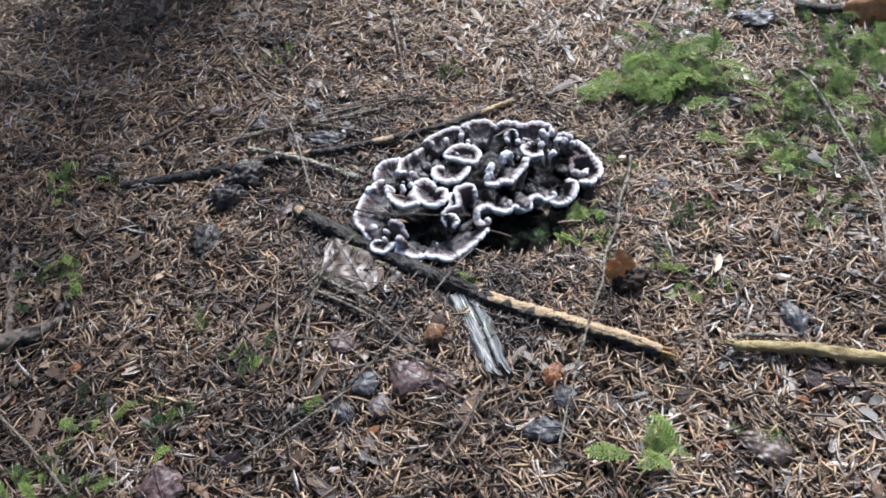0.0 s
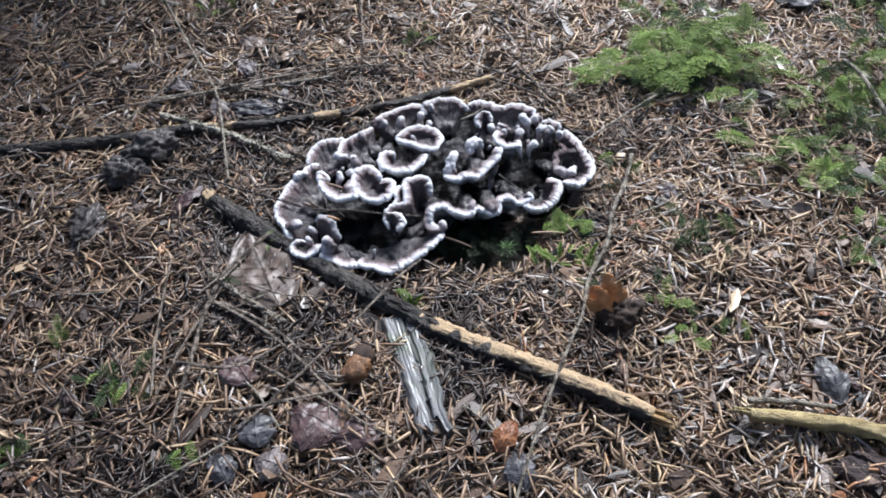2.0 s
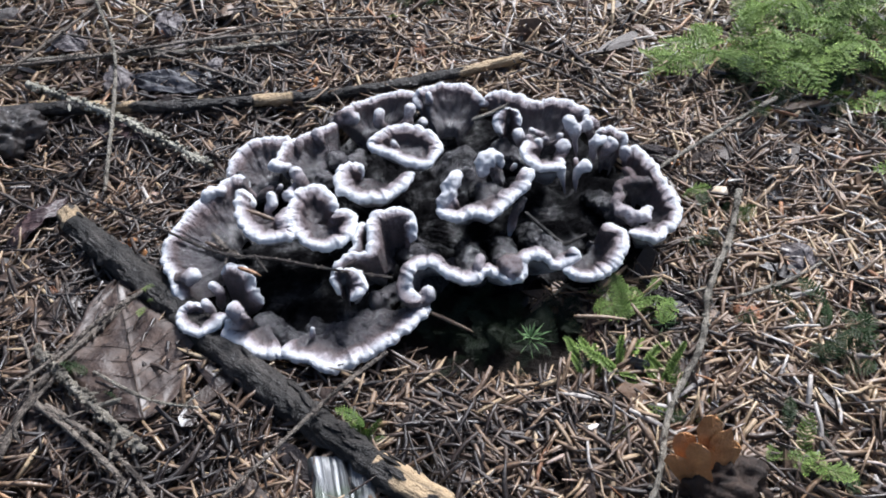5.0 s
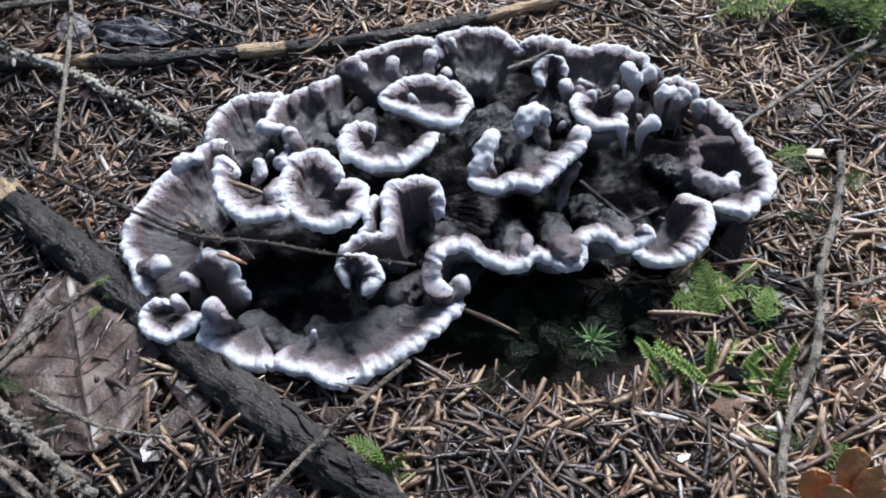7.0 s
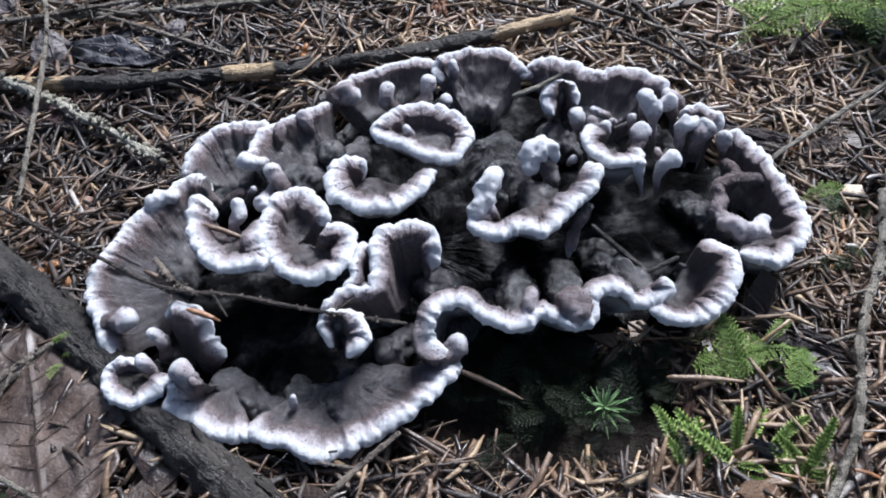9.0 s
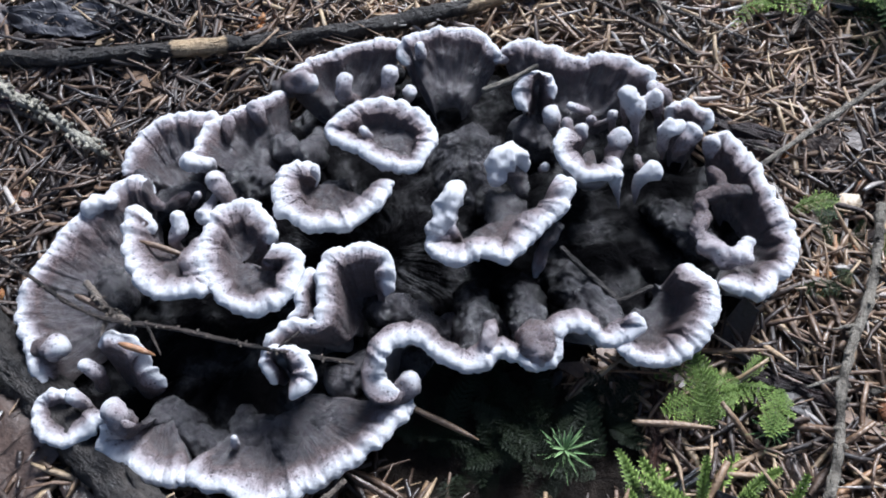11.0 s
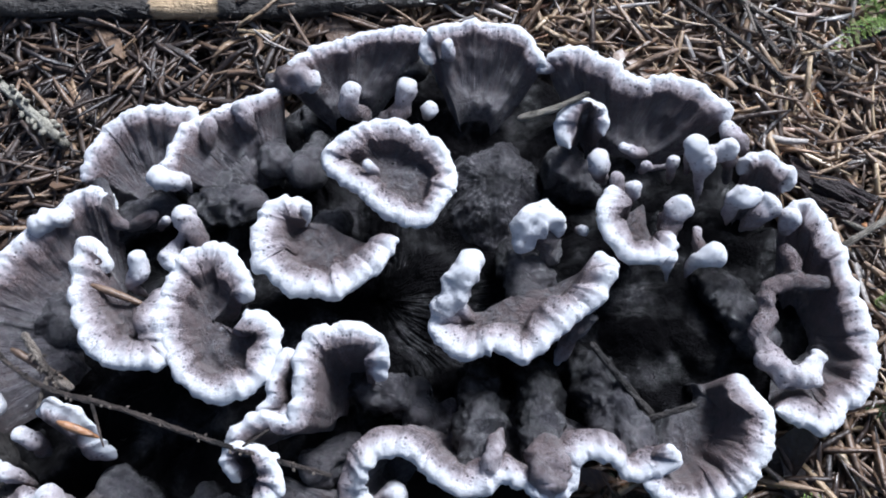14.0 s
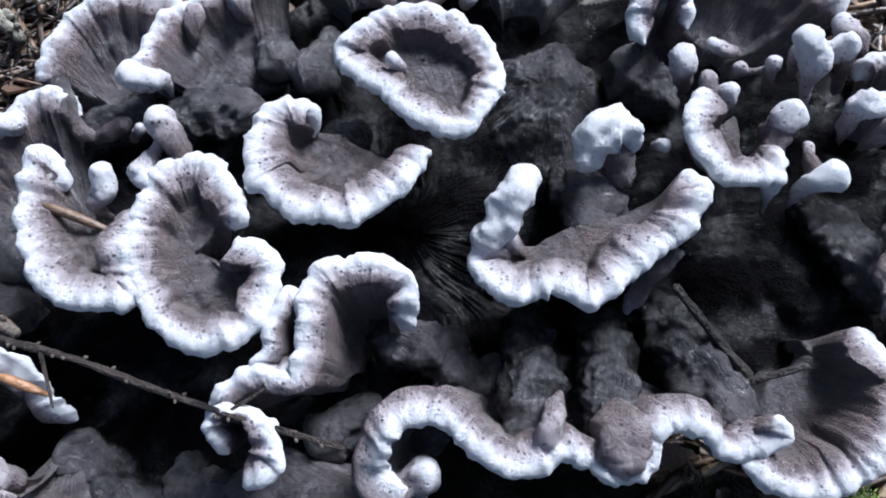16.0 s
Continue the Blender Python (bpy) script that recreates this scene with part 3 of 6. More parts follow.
# wave south
lobe('lobe', False, 2.7, (17.1, -11.7, 7.0), [(61.3, -25.7, 24), (63.5, -29.6, 22), (58.1, -32.2, 21), (52.8, -33.7, 21), (49.7, -30.6, 23), (44.5, -30.1, 23), (41.6, -33.0, 22), (40.7, -37.6, 20), (35.8, -40.7, 20), (30.8, -39.3, 21), (26.7, -38.3, 22), (21.7, -41.6, 21), (14.3, -42.1, 22), (8.9, -39.2, 22), (4.3, -36.7, 24), (-2.4, -37.7, 24), (-5.2, -42.0, 24), (-4.5, -47.0, 20), (-0.4, -48.4, 18)], spread=0.26, wide=1.6, wall=4.0)
# lobe southwest
lobe('lobe', False, 2.6, (-39.3, -40.9, 4.0), [(2.1, -47.0, 12), (0.9, -53.9, 13), (-4.8, -59.7, 13), (-11.7, -66.2, 12), (-20.8, -71.5, 10), (-28.7, -75.7, 8), (-36.5, -77.6, 8), (-44.3, -74.5, 9), (-50.6, -73.5, 10), (-54.0, -72.1, 10), (-57.3, -71.1, 9)], spread=0.26)
# lobe west
lobe('lobe', False, 2.6, (-67.5, -46.0, 5.0), [(-53.9, -71.9, 8), (-56.6, -72.7, 10), (-61.2, -73.5, 10), (-67.8, -71.1, 11), (-74.8, -67.6, 12), (-79.0, -64.4, 14), (-73.6, -59.6, 20), (-70.4, -59.5, 20)], spread=0.26)
# cup west
lobe('cup', False, 2.14, (-92.7, -55.6, 5.0), [(-89.8, -53.2, 15), (-94.4, -51.5, 14), (-99.6, -53.0, 13), (-100.0, -58.0, 12), (-94.6, -63.8, 13), (-88.4, -65.0, 13), (-81.2, -61.1, 15), (-77.0, -58.4, 17)], spread=0.03)
# ring cup
lobe('cup', True, 2.51, (-12.5, 36.0, 20.5), [(-29.1, 32.2, 25), (-25.8, 38.8, 26), (-17.7, 44.7, 26), (-8.4, 44.4, 26), (-0.6, 39.8, 26), (3.6, 32.3, 26), (2.4, 24.1, 27), (-0.9, 18.9, 27), (-5.9, 18.1, 27), (-12.5, 20.8, 27), (-17.4, 24.0, 27), (-23.7, 28.0, 26)], spread=0.03, wide=1.6)
# crescent
lobe('lobe', False, 2.79, (-26.0, 18.0, 17.0), [(-32.1, 16.3, 20), (-32.1, 19.1, 24), (-36.9, 20.0, 25), (-40.7, 16.2, 25), (-40.9, 8.3, 26), (-37.5, 1.2, 27), (-30.5, -2.9, 27), (-21.6, -3.1, 27), (-15.2, 0.2, 27), (-10.0, 6.6, 27), (-7.1, 13.6, 27)], spread=0.03, wide=1.9)
# twin cup left
lobe('cup', False, 2.6, (-72.0, -9.0, 19.0), [(-76.7, -4.8, 22), (-79.5, 1.2, 24), (-82.7, 2.0, 25), (-84.1, -3.1, 25), (-81.6, -12.4, 25), (-76.2, -21.7, 26), (-68.9, -26.6, 26), (-61.2, -26.4, 27), (-55.1, -23.3, 27), (-57.8, -15.2, 27), (-58.7, -6.4, 26)], spread=0.03)
# twin cup right
lobe('cup', False, 2.6, (-48.5, -12.0, 20.0), [(-39.2, -12.5, 22), (-39.6, -11.0, 26), (-35.5, -11.1, 28), (-30.8, -15.4, 28), (-30.5, -23.2, 28), (-35.1, -29.0, 28), (-42.1, -30.9, 27), (-49.4, -28.2, 27), (-54.9, -23.0, 27), (-58.3, -14.3, 27), (-59.2, -5.5, 26), (-56.4, 2.3, 26), (-49.3, 4.6, 26), (-43.2, 0.4, 26), (-40.3, -4.6, 25), (-41.5, -7.6, 23)], spread=0.03, wide=1.7)
# s lip
lobe('lobe', False, 2.7, (-11.0, -25.0, 9.0), [(-6.7, -21.0, 19), (-5.3, -17.3, 24), (-6.8, -12.5, 28), (-13.7, -10.7, 29), (-20.7, -13.3, 29), (-23.5, -18.2, 29), (-22.9, -25.9, 29), (-22.9, -33.2, 27), (-29.1, -33.4, 26), (-34.5, -36.5, 25), (-37.5, -40.8, 24)], spread=0.26, wide=1.2, wall=4.5)
# s lip frill
lobe('lobe', False, 2.05, (-24.7, -25.8, 17.0), [(-24.4, -19.8, 27), (-27.2, -18.7, 28), (-28.4, -23.9, 28), (-28.5, -29.4, 27), (-30.4, -32.3, 26), (-27.2, -34.5, 25), (-22.0, -31.5, 25)], spread=0.03)
# small cup
lobe('cup', False, 2.23, (-33.0, -41.5, 14.5), [(-33.5, -47.8, 18), (-36.0, -46.0, 22), (-36.7, -42.4, 24), (-33.2, -40.7, 25), (-28.1, -41.1, 25), (-24.2, -44.5, 25), (-22.9, -49.2, 24), (-25.3, -52.0, 23), (-28.6, -52.7, 21)], spread=0.03)
# bowl
lobe('lobe', False, 2.6, (23.0, 6.0, 18.0), [(11.9, -0.4, 26), (7.1, -1.9, 25), (5.1, -6.0, 24), (8.1, -11.0, 25), (14.5, -12.7, 26), (20.3, -9.7, 26), (26.3, -11.6, 26), (31.5, -7.4, 26), (37.6, -0.4, 27), (43.2, 6.7, 28), (44.8, 13.4, 29), (41.2, 16.3, 28)], spread=0.03)
# rack
lobe('lobe', False, 2.23, (53.9, 37.9, 13.0), [(43.8, 35.2, 27), (40.9, 27.6, 28), (43.3, 20.4, 28), (50.1, 16.3, 28), (57.4, 17.6, 28), (60.0, 24.1, 26)], spread=0.03)
# curl north
lobe('lobe', False, 2.42, (36.0, 59.1, 13.0), [(33.0, 48.1, 20), (28.8, 51.6, 22), (29.7, 55.5, 24), (34.4, 59.9, 24), (39.9, 58.6, 23), (41.0, 53.0, 20)], spread=0.03)
# cup northwest inner
lobe('cup', False, 2.98, (-79.3, -46.9, 8.0), [(-67.7, -45.9, 8), (-70.6, -43.4, 14), (-72.1, -40.1, 20), (-77.4, -38.0, 22), (-82.6, -38.3, 22), (-84.0, -40.2, 20)], spread=0.26)
# twisted brown ridge ending in a white curl, inside the rim east
bulb("ridge", [(104.0, 22.5, 12, 1.4), (97.0, 20.5, 16, 2.0), (90.0, 20.0, 17, 2.3), (85.0, 16.5, 18, 2.1), (84.5, 10.0, 18, 2.5), (82.5, 4.0, 19, 2.2), (84.0, -1.5, 20, 2.8), (88.0, -5.0, 20, 3.3), (93.0, -4.0, 20, 3.0), (95.5, 0.0, 19, 2.4)], (1.5, 0.2, 4.0), 26, 0.4, "twisted brown ridge")
bulb("ridge", [(90.0, 20.0, 12, 1.5), (92.0, 24.5, 15, 1.9), (89.5, 29.0, 15, 1.6)], (7.5, 0.2, 3.0), 20, 0.4, "twisted brown ridge")
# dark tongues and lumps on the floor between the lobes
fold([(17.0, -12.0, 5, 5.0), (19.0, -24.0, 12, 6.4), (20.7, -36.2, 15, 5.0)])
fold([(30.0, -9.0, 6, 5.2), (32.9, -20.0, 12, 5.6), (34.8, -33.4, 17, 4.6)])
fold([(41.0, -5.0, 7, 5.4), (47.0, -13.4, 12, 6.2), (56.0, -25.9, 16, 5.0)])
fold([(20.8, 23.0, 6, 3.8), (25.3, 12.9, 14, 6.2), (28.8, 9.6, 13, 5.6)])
boss((14.0, 41.0), (14.5, 18.0), 12.5)
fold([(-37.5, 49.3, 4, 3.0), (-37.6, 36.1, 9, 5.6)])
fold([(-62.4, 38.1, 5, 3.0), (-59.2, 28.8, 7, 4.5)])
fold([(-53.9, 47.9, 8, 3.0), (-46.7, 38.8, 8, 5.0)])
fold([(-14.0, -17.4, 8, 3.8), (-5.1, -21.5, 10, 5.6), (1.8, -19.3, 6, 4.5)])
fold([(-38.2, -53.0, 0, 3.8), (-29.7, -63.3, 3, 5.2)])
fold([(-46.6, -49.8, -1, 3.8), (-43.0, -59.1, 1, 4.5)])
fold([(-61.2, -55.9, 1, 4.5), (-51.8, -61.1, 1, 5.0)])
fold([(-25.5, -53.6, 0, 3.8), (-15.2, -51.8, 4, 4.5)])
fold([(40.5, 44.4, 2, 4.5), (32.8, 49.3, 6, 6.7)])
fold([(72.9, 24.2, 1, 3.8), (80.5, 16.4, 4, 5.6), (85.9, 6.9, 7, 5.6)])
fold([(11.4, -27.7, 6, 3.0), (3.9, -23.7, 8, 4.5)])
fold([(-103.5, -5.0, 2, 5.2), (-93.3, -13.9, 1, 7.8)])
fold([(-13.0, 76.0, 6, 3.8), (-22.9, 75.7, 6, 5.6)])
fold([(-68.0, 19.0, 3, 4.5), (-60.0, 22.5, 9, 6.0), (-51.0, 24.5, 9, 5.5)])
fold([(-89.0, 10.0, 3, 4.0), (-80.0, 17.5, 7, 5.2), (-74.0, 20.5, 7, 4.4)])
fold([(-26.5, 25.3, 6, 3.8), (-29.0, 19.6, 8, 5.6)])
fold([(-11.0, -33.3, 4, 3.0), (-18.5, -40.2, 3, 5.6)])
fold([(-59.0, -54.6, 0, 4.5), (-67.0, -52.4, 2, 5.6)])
# knobs and fingers, tip last
knob([(-23.1, 49.5, 20, 2.4), (-25.9, 49.8, 25, 2.6), (-26.0, 52.3, 28, 2.5)])
knob([(-17.3, 48.5, 22, 1.8), (-12.6, 50.3, 25, 2.6), (-11.6, 54.3, 29, 2.9)])
knob([(-6.3, 53.7, 18, 1.5), (-5.6, 53.6, 22, 2.0)])
knob([(-15.6, 31.4, 20, 1.0), (-16.5, 30.8, 27, 1.4), (-17.5, 31.3, 29, 1.3)])
knob([(41.5, 1.2, 24, 1.8), (38.8, -2.2, 20, 2.0), (36.6, -5.5, 14, 1.8), (36.0, -7.1, 10, 0.9)])
knob([(36.9, 25.7, 18, 1.2), (38.3, 24.0, 22, 1.3)])
knob([(-50.8, 60.0, 15, 3.0), (-44.1, 59.2, 19, 4.0), (-40.6, 59.7, 18, 3.4)])
knob([(-3.4, 74.5, 16, 1.6), (-4.2, 75.0, 20, 2.0)])
knob([(25.3, 76.8, 14, 1.8), (22.4, 75.0, 15, 1.6)])
knob([(-85.4, -46.8, 8, 1.6), (-84.9, -45.7, 16, 2.2), (-86.9, -45.4, 19, 2.0)])
knob([(-84.7, -54.9, 10, 1.0), (-88.3, -53.6, 18, 2.2)])
knob([(-74.6, -59.9, 10, 2.6), (-73.8, -58.9, 19, 3.8), (-74.7, -58.2, 20, 3.7)])
knob([(-105.7, -38.7, 14, 2.4), (-96.2, -39.6, 18, 3.0)])
knob([(-2.2, -48.7, 14, 3.0), (1.5, -45.6, 17, 3.6)])
knob([(-44.6, -62.3, 8, 1.0), (-43.9, -61.5, 13, 0.8)])
knob([(6.3, -2.6, 25, 3.0), (8.5, 0.6, 27, 3.4), (10.5, 5.2, 29, 3.7), (12.1, 8.7, 30, 3.2)], (0.0, 0.15, 2.0))
knob([(23.0, 17.2, 24, 2.6), (24.0, 20.5, 27, 3.6), (27.1, 23.6, 28, 3.7), (30.3, 23.5, 27, 3.0), (31.5, 22.0, 24, 1.6)], (0.0, 0.12, 2.0))
knob([(31.6, 16.9, 18, 2.2), (29.9, 19.5, 21, 3.2), (28.4, 22.0, 23, 3.4)], (9.0, 0.75, 2.0))
knob([(23.9, -27.9, 20, 1.0), (23.1, -33.4, 23, 2.5), (23.4, -37.5, 21, 2.7)], (3.5, 0.30, 2.0))
knob([(34.4, -28.8, 18, 3.2), (35.1, -33.8, 21, 5.0), (36.0, -37.2, 20, 4.2)], (4.5, 0.35, 2.0))
knob([(42.8, 42.4, 14, 1.2), (41.1, 42.4, 19, 2.1), (40.1, 42.8, 24, 2.9)])
knob([(45.0, 30.4, 22, 1.8), (44.5, 31.7, 25, 2.2), (45.0, 34.7, 26, 1.8), (44.4, 37.0, 27, 2.0)], (4.0, 0.75, 2.0))
knob([(49.1, 33.8, 16, 0.7), (49.0, 35.0, 21, 1.3), (48.9, 35.5, 26, 2.2)])
knob([(57.9, 28.4, 20, 1.8), (58.9, 29.7, 24, 2.8), (60.2, 30.6, 28, 3.5)])
knob([(52.7, 51.1, 16, 1.1), (49.7, 50.7, 18, 1.7), (46.7, 50.0, 20, 1.6)], (1.0, 0.75, 2.0))
knob([(52.4, 47.0, 14, 0.9), (53.3, 47.2, 17, 1.6)], (3.0, 0.75, 2.0))
knob([(61.2, 48.2, 8, 0.7), (60.3, 48.4, 14, 1.2), (60.0, 49.2, 17, 1.8)], (2.0, 0.75, 2.0))
knob([(54.9, 49.3, 12, 0.7), (57.8, 49.2, 14, 0.9), (59.7, 49.6, 15, 0.8)], (3.0, 0.75, 2.0))
knob([(68.1, 42.0, 11, 0.4), (67.0, 45.0, 18, 1.5), (66.7, 46.4, 23, 2.9), (65.0, 47.8, 25, 2.7), (63.6, 49.3, 27, 2.9)], (0.0, 0.30, 2.0))
knob([(64.3, 48.3, 14, 0.7), (63.8, 49.6, 19, 1.5), (64.1, 50.0, 22, 1.8)], (2.0, 0.75, 2.0))
knob([(66.0, 49.3, 22, 2.2), (69.3, 50.9, 21, 2.2), (72.8, 52.4, 22, 3.0)], (0.0, 0.50, 2.0))
knob([(76.5, 50.5, 8, 1.0), (75.0, 51.3, 16, 1.7), (74.0, 52.5, 20, 2.2)], (4.0, 0.75, 2.0))
knob([(78.8, 56.2, 15, 2.0), (76.1, 58.2, 18, 2.8), (74.1, 61.0, 18, 2.4)], (1.0, 0.75, 2.0))
knob([(75.6, 35.5, 13, 0.5), (74.7, 36.5, 20, 2.0), (75.5, 37.3, 25, 3.3), (77.6, 37.4, 26, 3.0)], (0.0, 0.40, 2.0))
knob([(78.3, 32.5, 17, 1.0), (79.3, 33.2, 22, 2.4), (82.1, 35.4, 25, 3.3)])
knob([(89.7, 33.9, 13, 0.9), (88.8, 34.2, 19, 1.9), (89.3, 35.3, 21, 2.7)])
knob([(66.6, 20.6, 9, 0.4), (66.1, 20.5, 18, 1.5), (67.5, 20.2, 24, 2.8), (69.6, 20.8, 25, 2.9)], (0.0, 0.30, 2.0))
knob([(68.0, 21.6, 23, 2.2), (66.3, 24.0, 23, 1.9), (66.0, 27.9, 22, 1.3)], (4.0, 0.75, 2.0))
knob([(57.5, 24.3, 22, 1.6), (58.6, 26.2, 25, 2.6), (59.8, 29.5, 26, 2.8)], (3.0, 0.75, 2.0))
knob([(61.8, 18.7, 9, 0.3), (59.8, 18.5, 18, 0.9), (58.3, 18.0, 26, 2.4)], (0.0, 0.30, 2.0))
knob([(-66.6, 24.8, 12, 0.4), (-66.9, 24.9, 18, 2.0), (-70.9, 23.8, 20, 2.8), (-73.5, 23.8, 20, 2.7)], (0.0, 0.30, 2.0))
knob([(-54.5, 5.4, 25, 2.6), (-56.9, 7.8, 27, 2.7), (-59.3, 10.5, 29, 3.2)])
knob([(-59.0, 8.3, 26, 1.5), (-60.9, 4.9, 25, 1.7), (-61.9, 0.4, 25, 2.6), (-58.5, -0.8, 25, 2.3)], (1.0, 0.30, 2.0))
knob([(-68.5, -6.8, 17, 0.8), (-70.6, -5.8, 21, 1.6), (-68.3, -2.9, 24, 2.2), (-69.2, -0.7, 26, 2.1)], (0.0, 0.50, 2.0))
knob([(-71.9, 13.4, 12, 0.9), (-68.8, 13.8, 17, 1.5)], (3.0, 0.75, 2.0))
knob([(-89.9, 21.5, 16, 2.0), (-86.3, 16.9, 16, 1.9), (-83.6, 12.9, 13, 1.9), (-81.6, 12.9, 11, 1.2)], (5.0, 0.75, 2.0))
knob([(-81.1, 12.9, 10, 1.3), (-77.5, 14.2, 12, 1.6), (-74.5, 16.2, 13, 1.6)], (6.0, 0.75, 2.0))
knob([(-64.6, 36.7, 13, 0.5), (-64.1, 38.5, 17, 1.7), (-64.2, 42.6, 18, 2.0)], (4.0, 0.75, 2.0))
knob([(-53.5, 45.3, 11, 0.6), (-54.6, 45.9, 16, 2.2), (-56.7, 48.2, 18, 2.9)], (2.0, 0.75, 2.0))
knob([(-95.3, 12.5, 15, 1.9), (-98.0, 10.2, 17, 2.8), (-101.5, 7.8, 17, 3.0)], (0.0, 0.30, 2.0))


# ---- sticks and twigs ----
def stick(name, label, category, path, radii, material, sides=16, rough=0.12, knobs=0.0, step=0.0015, bare=None, seed=0.0, group="", parts=()):
    """A dead stick lying on the floor; path in metres; bare: a function of the length along it and the angle round it."""
    verts, faces, uv, s = tube(path, radii, sides, step, knobs, rough, seed, 0.22 if 12 < sides < 24 else (0.15 if sides > 24 else 0.0))
    floats = None
    if bare:
        floats = {"bare": [bare(s[i], 2 * math.pi * j / sides) for i in range(len(s)) for j in range(sides)] + [bare(0, 0), bare(s[-1], 0)]}
    ob = linked(name, verts, faces, material, floats=floats, uv=uv)
    return tagged(ob, label, category, group)


def laid(points, lift):
    """Ground places with their heights: lift above the soil."""
    return [(x, y, ground_z(x, y) + lift) for x, y in points]


def splinters(parent, at, way, count, length, material, seed):
    """Torn fibres at a stick's broken end."""
    rnd = random.Random(seed)
    for _ in range(count):
        d = Vector(way).normalized()
        off = Vector((rnd.uniform(-1, 1), rnd.uniform(-1, 1), rnd.uniform(-0.6, 1))) * 0.0028
        a = Vector(at) + off
        b = a + d * length * rnd.uniform(0.4, 1) + off * 0.5
        verts, faces, uv, s = tube([tuple(a - d * 0.006), tuple((a + b) / 2), tuple(b)], [0.0012, 0.0009, 0.0002], 5, 0.003, 0, 0.1, seed)
        linked("splinter", verts, faces, material, parent, uv=uv, floats={"bare": [1.0] * len(verts)})


def flakes(parent, path, radii, count, span, material, seed):
    """Loose bark scales on the upper side of a stick, within a span of its length (shares)."""
    rnd = random.Random(seed)
    p = spline([(*q, r) for q, r in zip(path, radii)], 0.001)
    for k in range(count):
        i = 1 + int((len(p) - 3) * rnd.uniform(*span))
        t = Vector(p[i + 1][:3] - p[i - 1][:3]).normalized()
        side = t.cross(Vector((0, 0, 1))).normalized()
        a = rnd.uniform(0.25, math.pi - 0.25)
        out = side * math.cos(a) + Vector((0, 0, 1)) * math.sin(a)
        verts, faces = lump((rnd.uniform(0.0025, 0.006), rnd.uniform(0.0008, 0.0018), 0.0005), 2, 0.5, 0.8, seed + k)
        scale = linked("bark_scale", verts, faces, material, parent, smooth=False, floats={"bare": [0.0] * len(verts)}, uv=[(v[1], v[0]) for v in verts])
        m = Matrix((t, out.cross(t), out)).transposed().to_4x4()
        m.translation = Vector(p[i][:3]) + out * p[i][3] * 1.02
        scale.matrix_local = m @ pose(0, 0, 0, rnd.uniform(-12, 12), rnd.uniform(-9, 9), rnd.uniform(-20, 20))


BACK_PATH = [(-0.272, 0.599, 0.006), (-0.18, 0.604, 0.007), (-0.128, 0.612, 0.008), (-0.061, 0.616, 0.007), (0.018, 0.627, 0.007), (0.06, 0.637, 0.008), (0.115, 0.657, 0.008)]
BACK_RADII = [0.0042, 0.0046, 0.0033, 0.0031, 0.0031, 0.0030, 0.0026]
FRONT_PATH = [(-0.098, 0.537, 0.010), (-0.085, 0.525, 0.008), (-0.039, 0.491, 0.0065), (0.000, 0.459, 0.0065), (0.062, 0.414, 0.008), (0.121, 0.381, 0.009), (0.160, 0.360, 0.009), (0.188, 0.345, 0.008)]
FRONT_RADII = [0.0052, 0.0061, 0.0068, 0.0068, 0.0061, 0.006, 0.0057, 0.0045]
back = stick("back_stick", "thin dark dead stick with a bare tan patch", "stick",
      BACK_PATH, BACK_RADII, FLAKY, rough=0.2, bare=lambda s, a: 0.1 + 0.62 * math.exp(-((s - 0.256) / 0.012) ** 4) + 0.55 * math.exp(-((s - 0.171) / 0.017) ** 4) + 0.7 / (1 + math.exp(-(s - 0.355) / 0.003)), seed=3)
front = stick("front_stick", "dark barked dead stick, bare yellow wood at its broken end", "stick",
              FRONT_PATH,
              FRONT_RADII, FLAKY, rough=0.2, sides=32, step=0.001,
              bare=lambda s, a: (0.42 + 0.62 * math.sin(a - 0.7) - 0.5 * max(0.0, math.sin(s * 290)) * (s < 0.245)) * (s > 0.196) + (0.6 if s < 0.008 else 0.12) * (s <= 0.196), seed=11)
flakes(back, BACK_PATH, BACK_RADII, 26, (0.0, 0.62), FLAKY, 300)
flakes(front, FRONT_PATH, FRONT_RADII, 28, (0.02, 0.6), FLAKY, 400)
splinters(front, (0.188, 0.345, 0.007), (0.9, -0.45, 0.0), 9, 0.016, BARK, 5)
yellow = stick("peeled_stick", "peeled yellowish dead stick lying on the needles", "stick",
               [(0.240, 0.342, 0.010), (0.29, 0.333, 0.009), (0.345, 0.317, 0.009), (0.42, 0.300, 0.009)], [0.0036, 0.0046, 0.0046, 0.0042], YELLOW_WOOD, rough=0.14, seed=21)
splinters(yellow, (0.242, 0.341, 0.010), (-1, 0.2, 0.1), 7, 0.012, YELLOW_WOOD, 6)
stick("grey_stick", "grey-brown dead stick lying on the needles", "stick", laid([(-0.40, 0.405), (-0.343, 0.424), (-0.316, 0.431), (-0.290, 0.443)], 0.009), [0.007, 0.0068, 0.006, 0.003], TWIG, seed=31)
stick("grey_stick", "thin grey dead stick lying on the needles", "stick", laid([(-0.359, 0.535), (-0.349, 0.48), (-0.337, 0.427)], 0.007), [0.0028, 0.0034, 0.0034], TWIG, seed=33)
stick("dark_stick", "dark dead stick at the mossy edge", "stick", laid([(0.435, 0.762), (0.516, 0.723), (0.60, 0.69)], 0.011), [0.005, 0.0058, 0.006], BARK, seed=35)


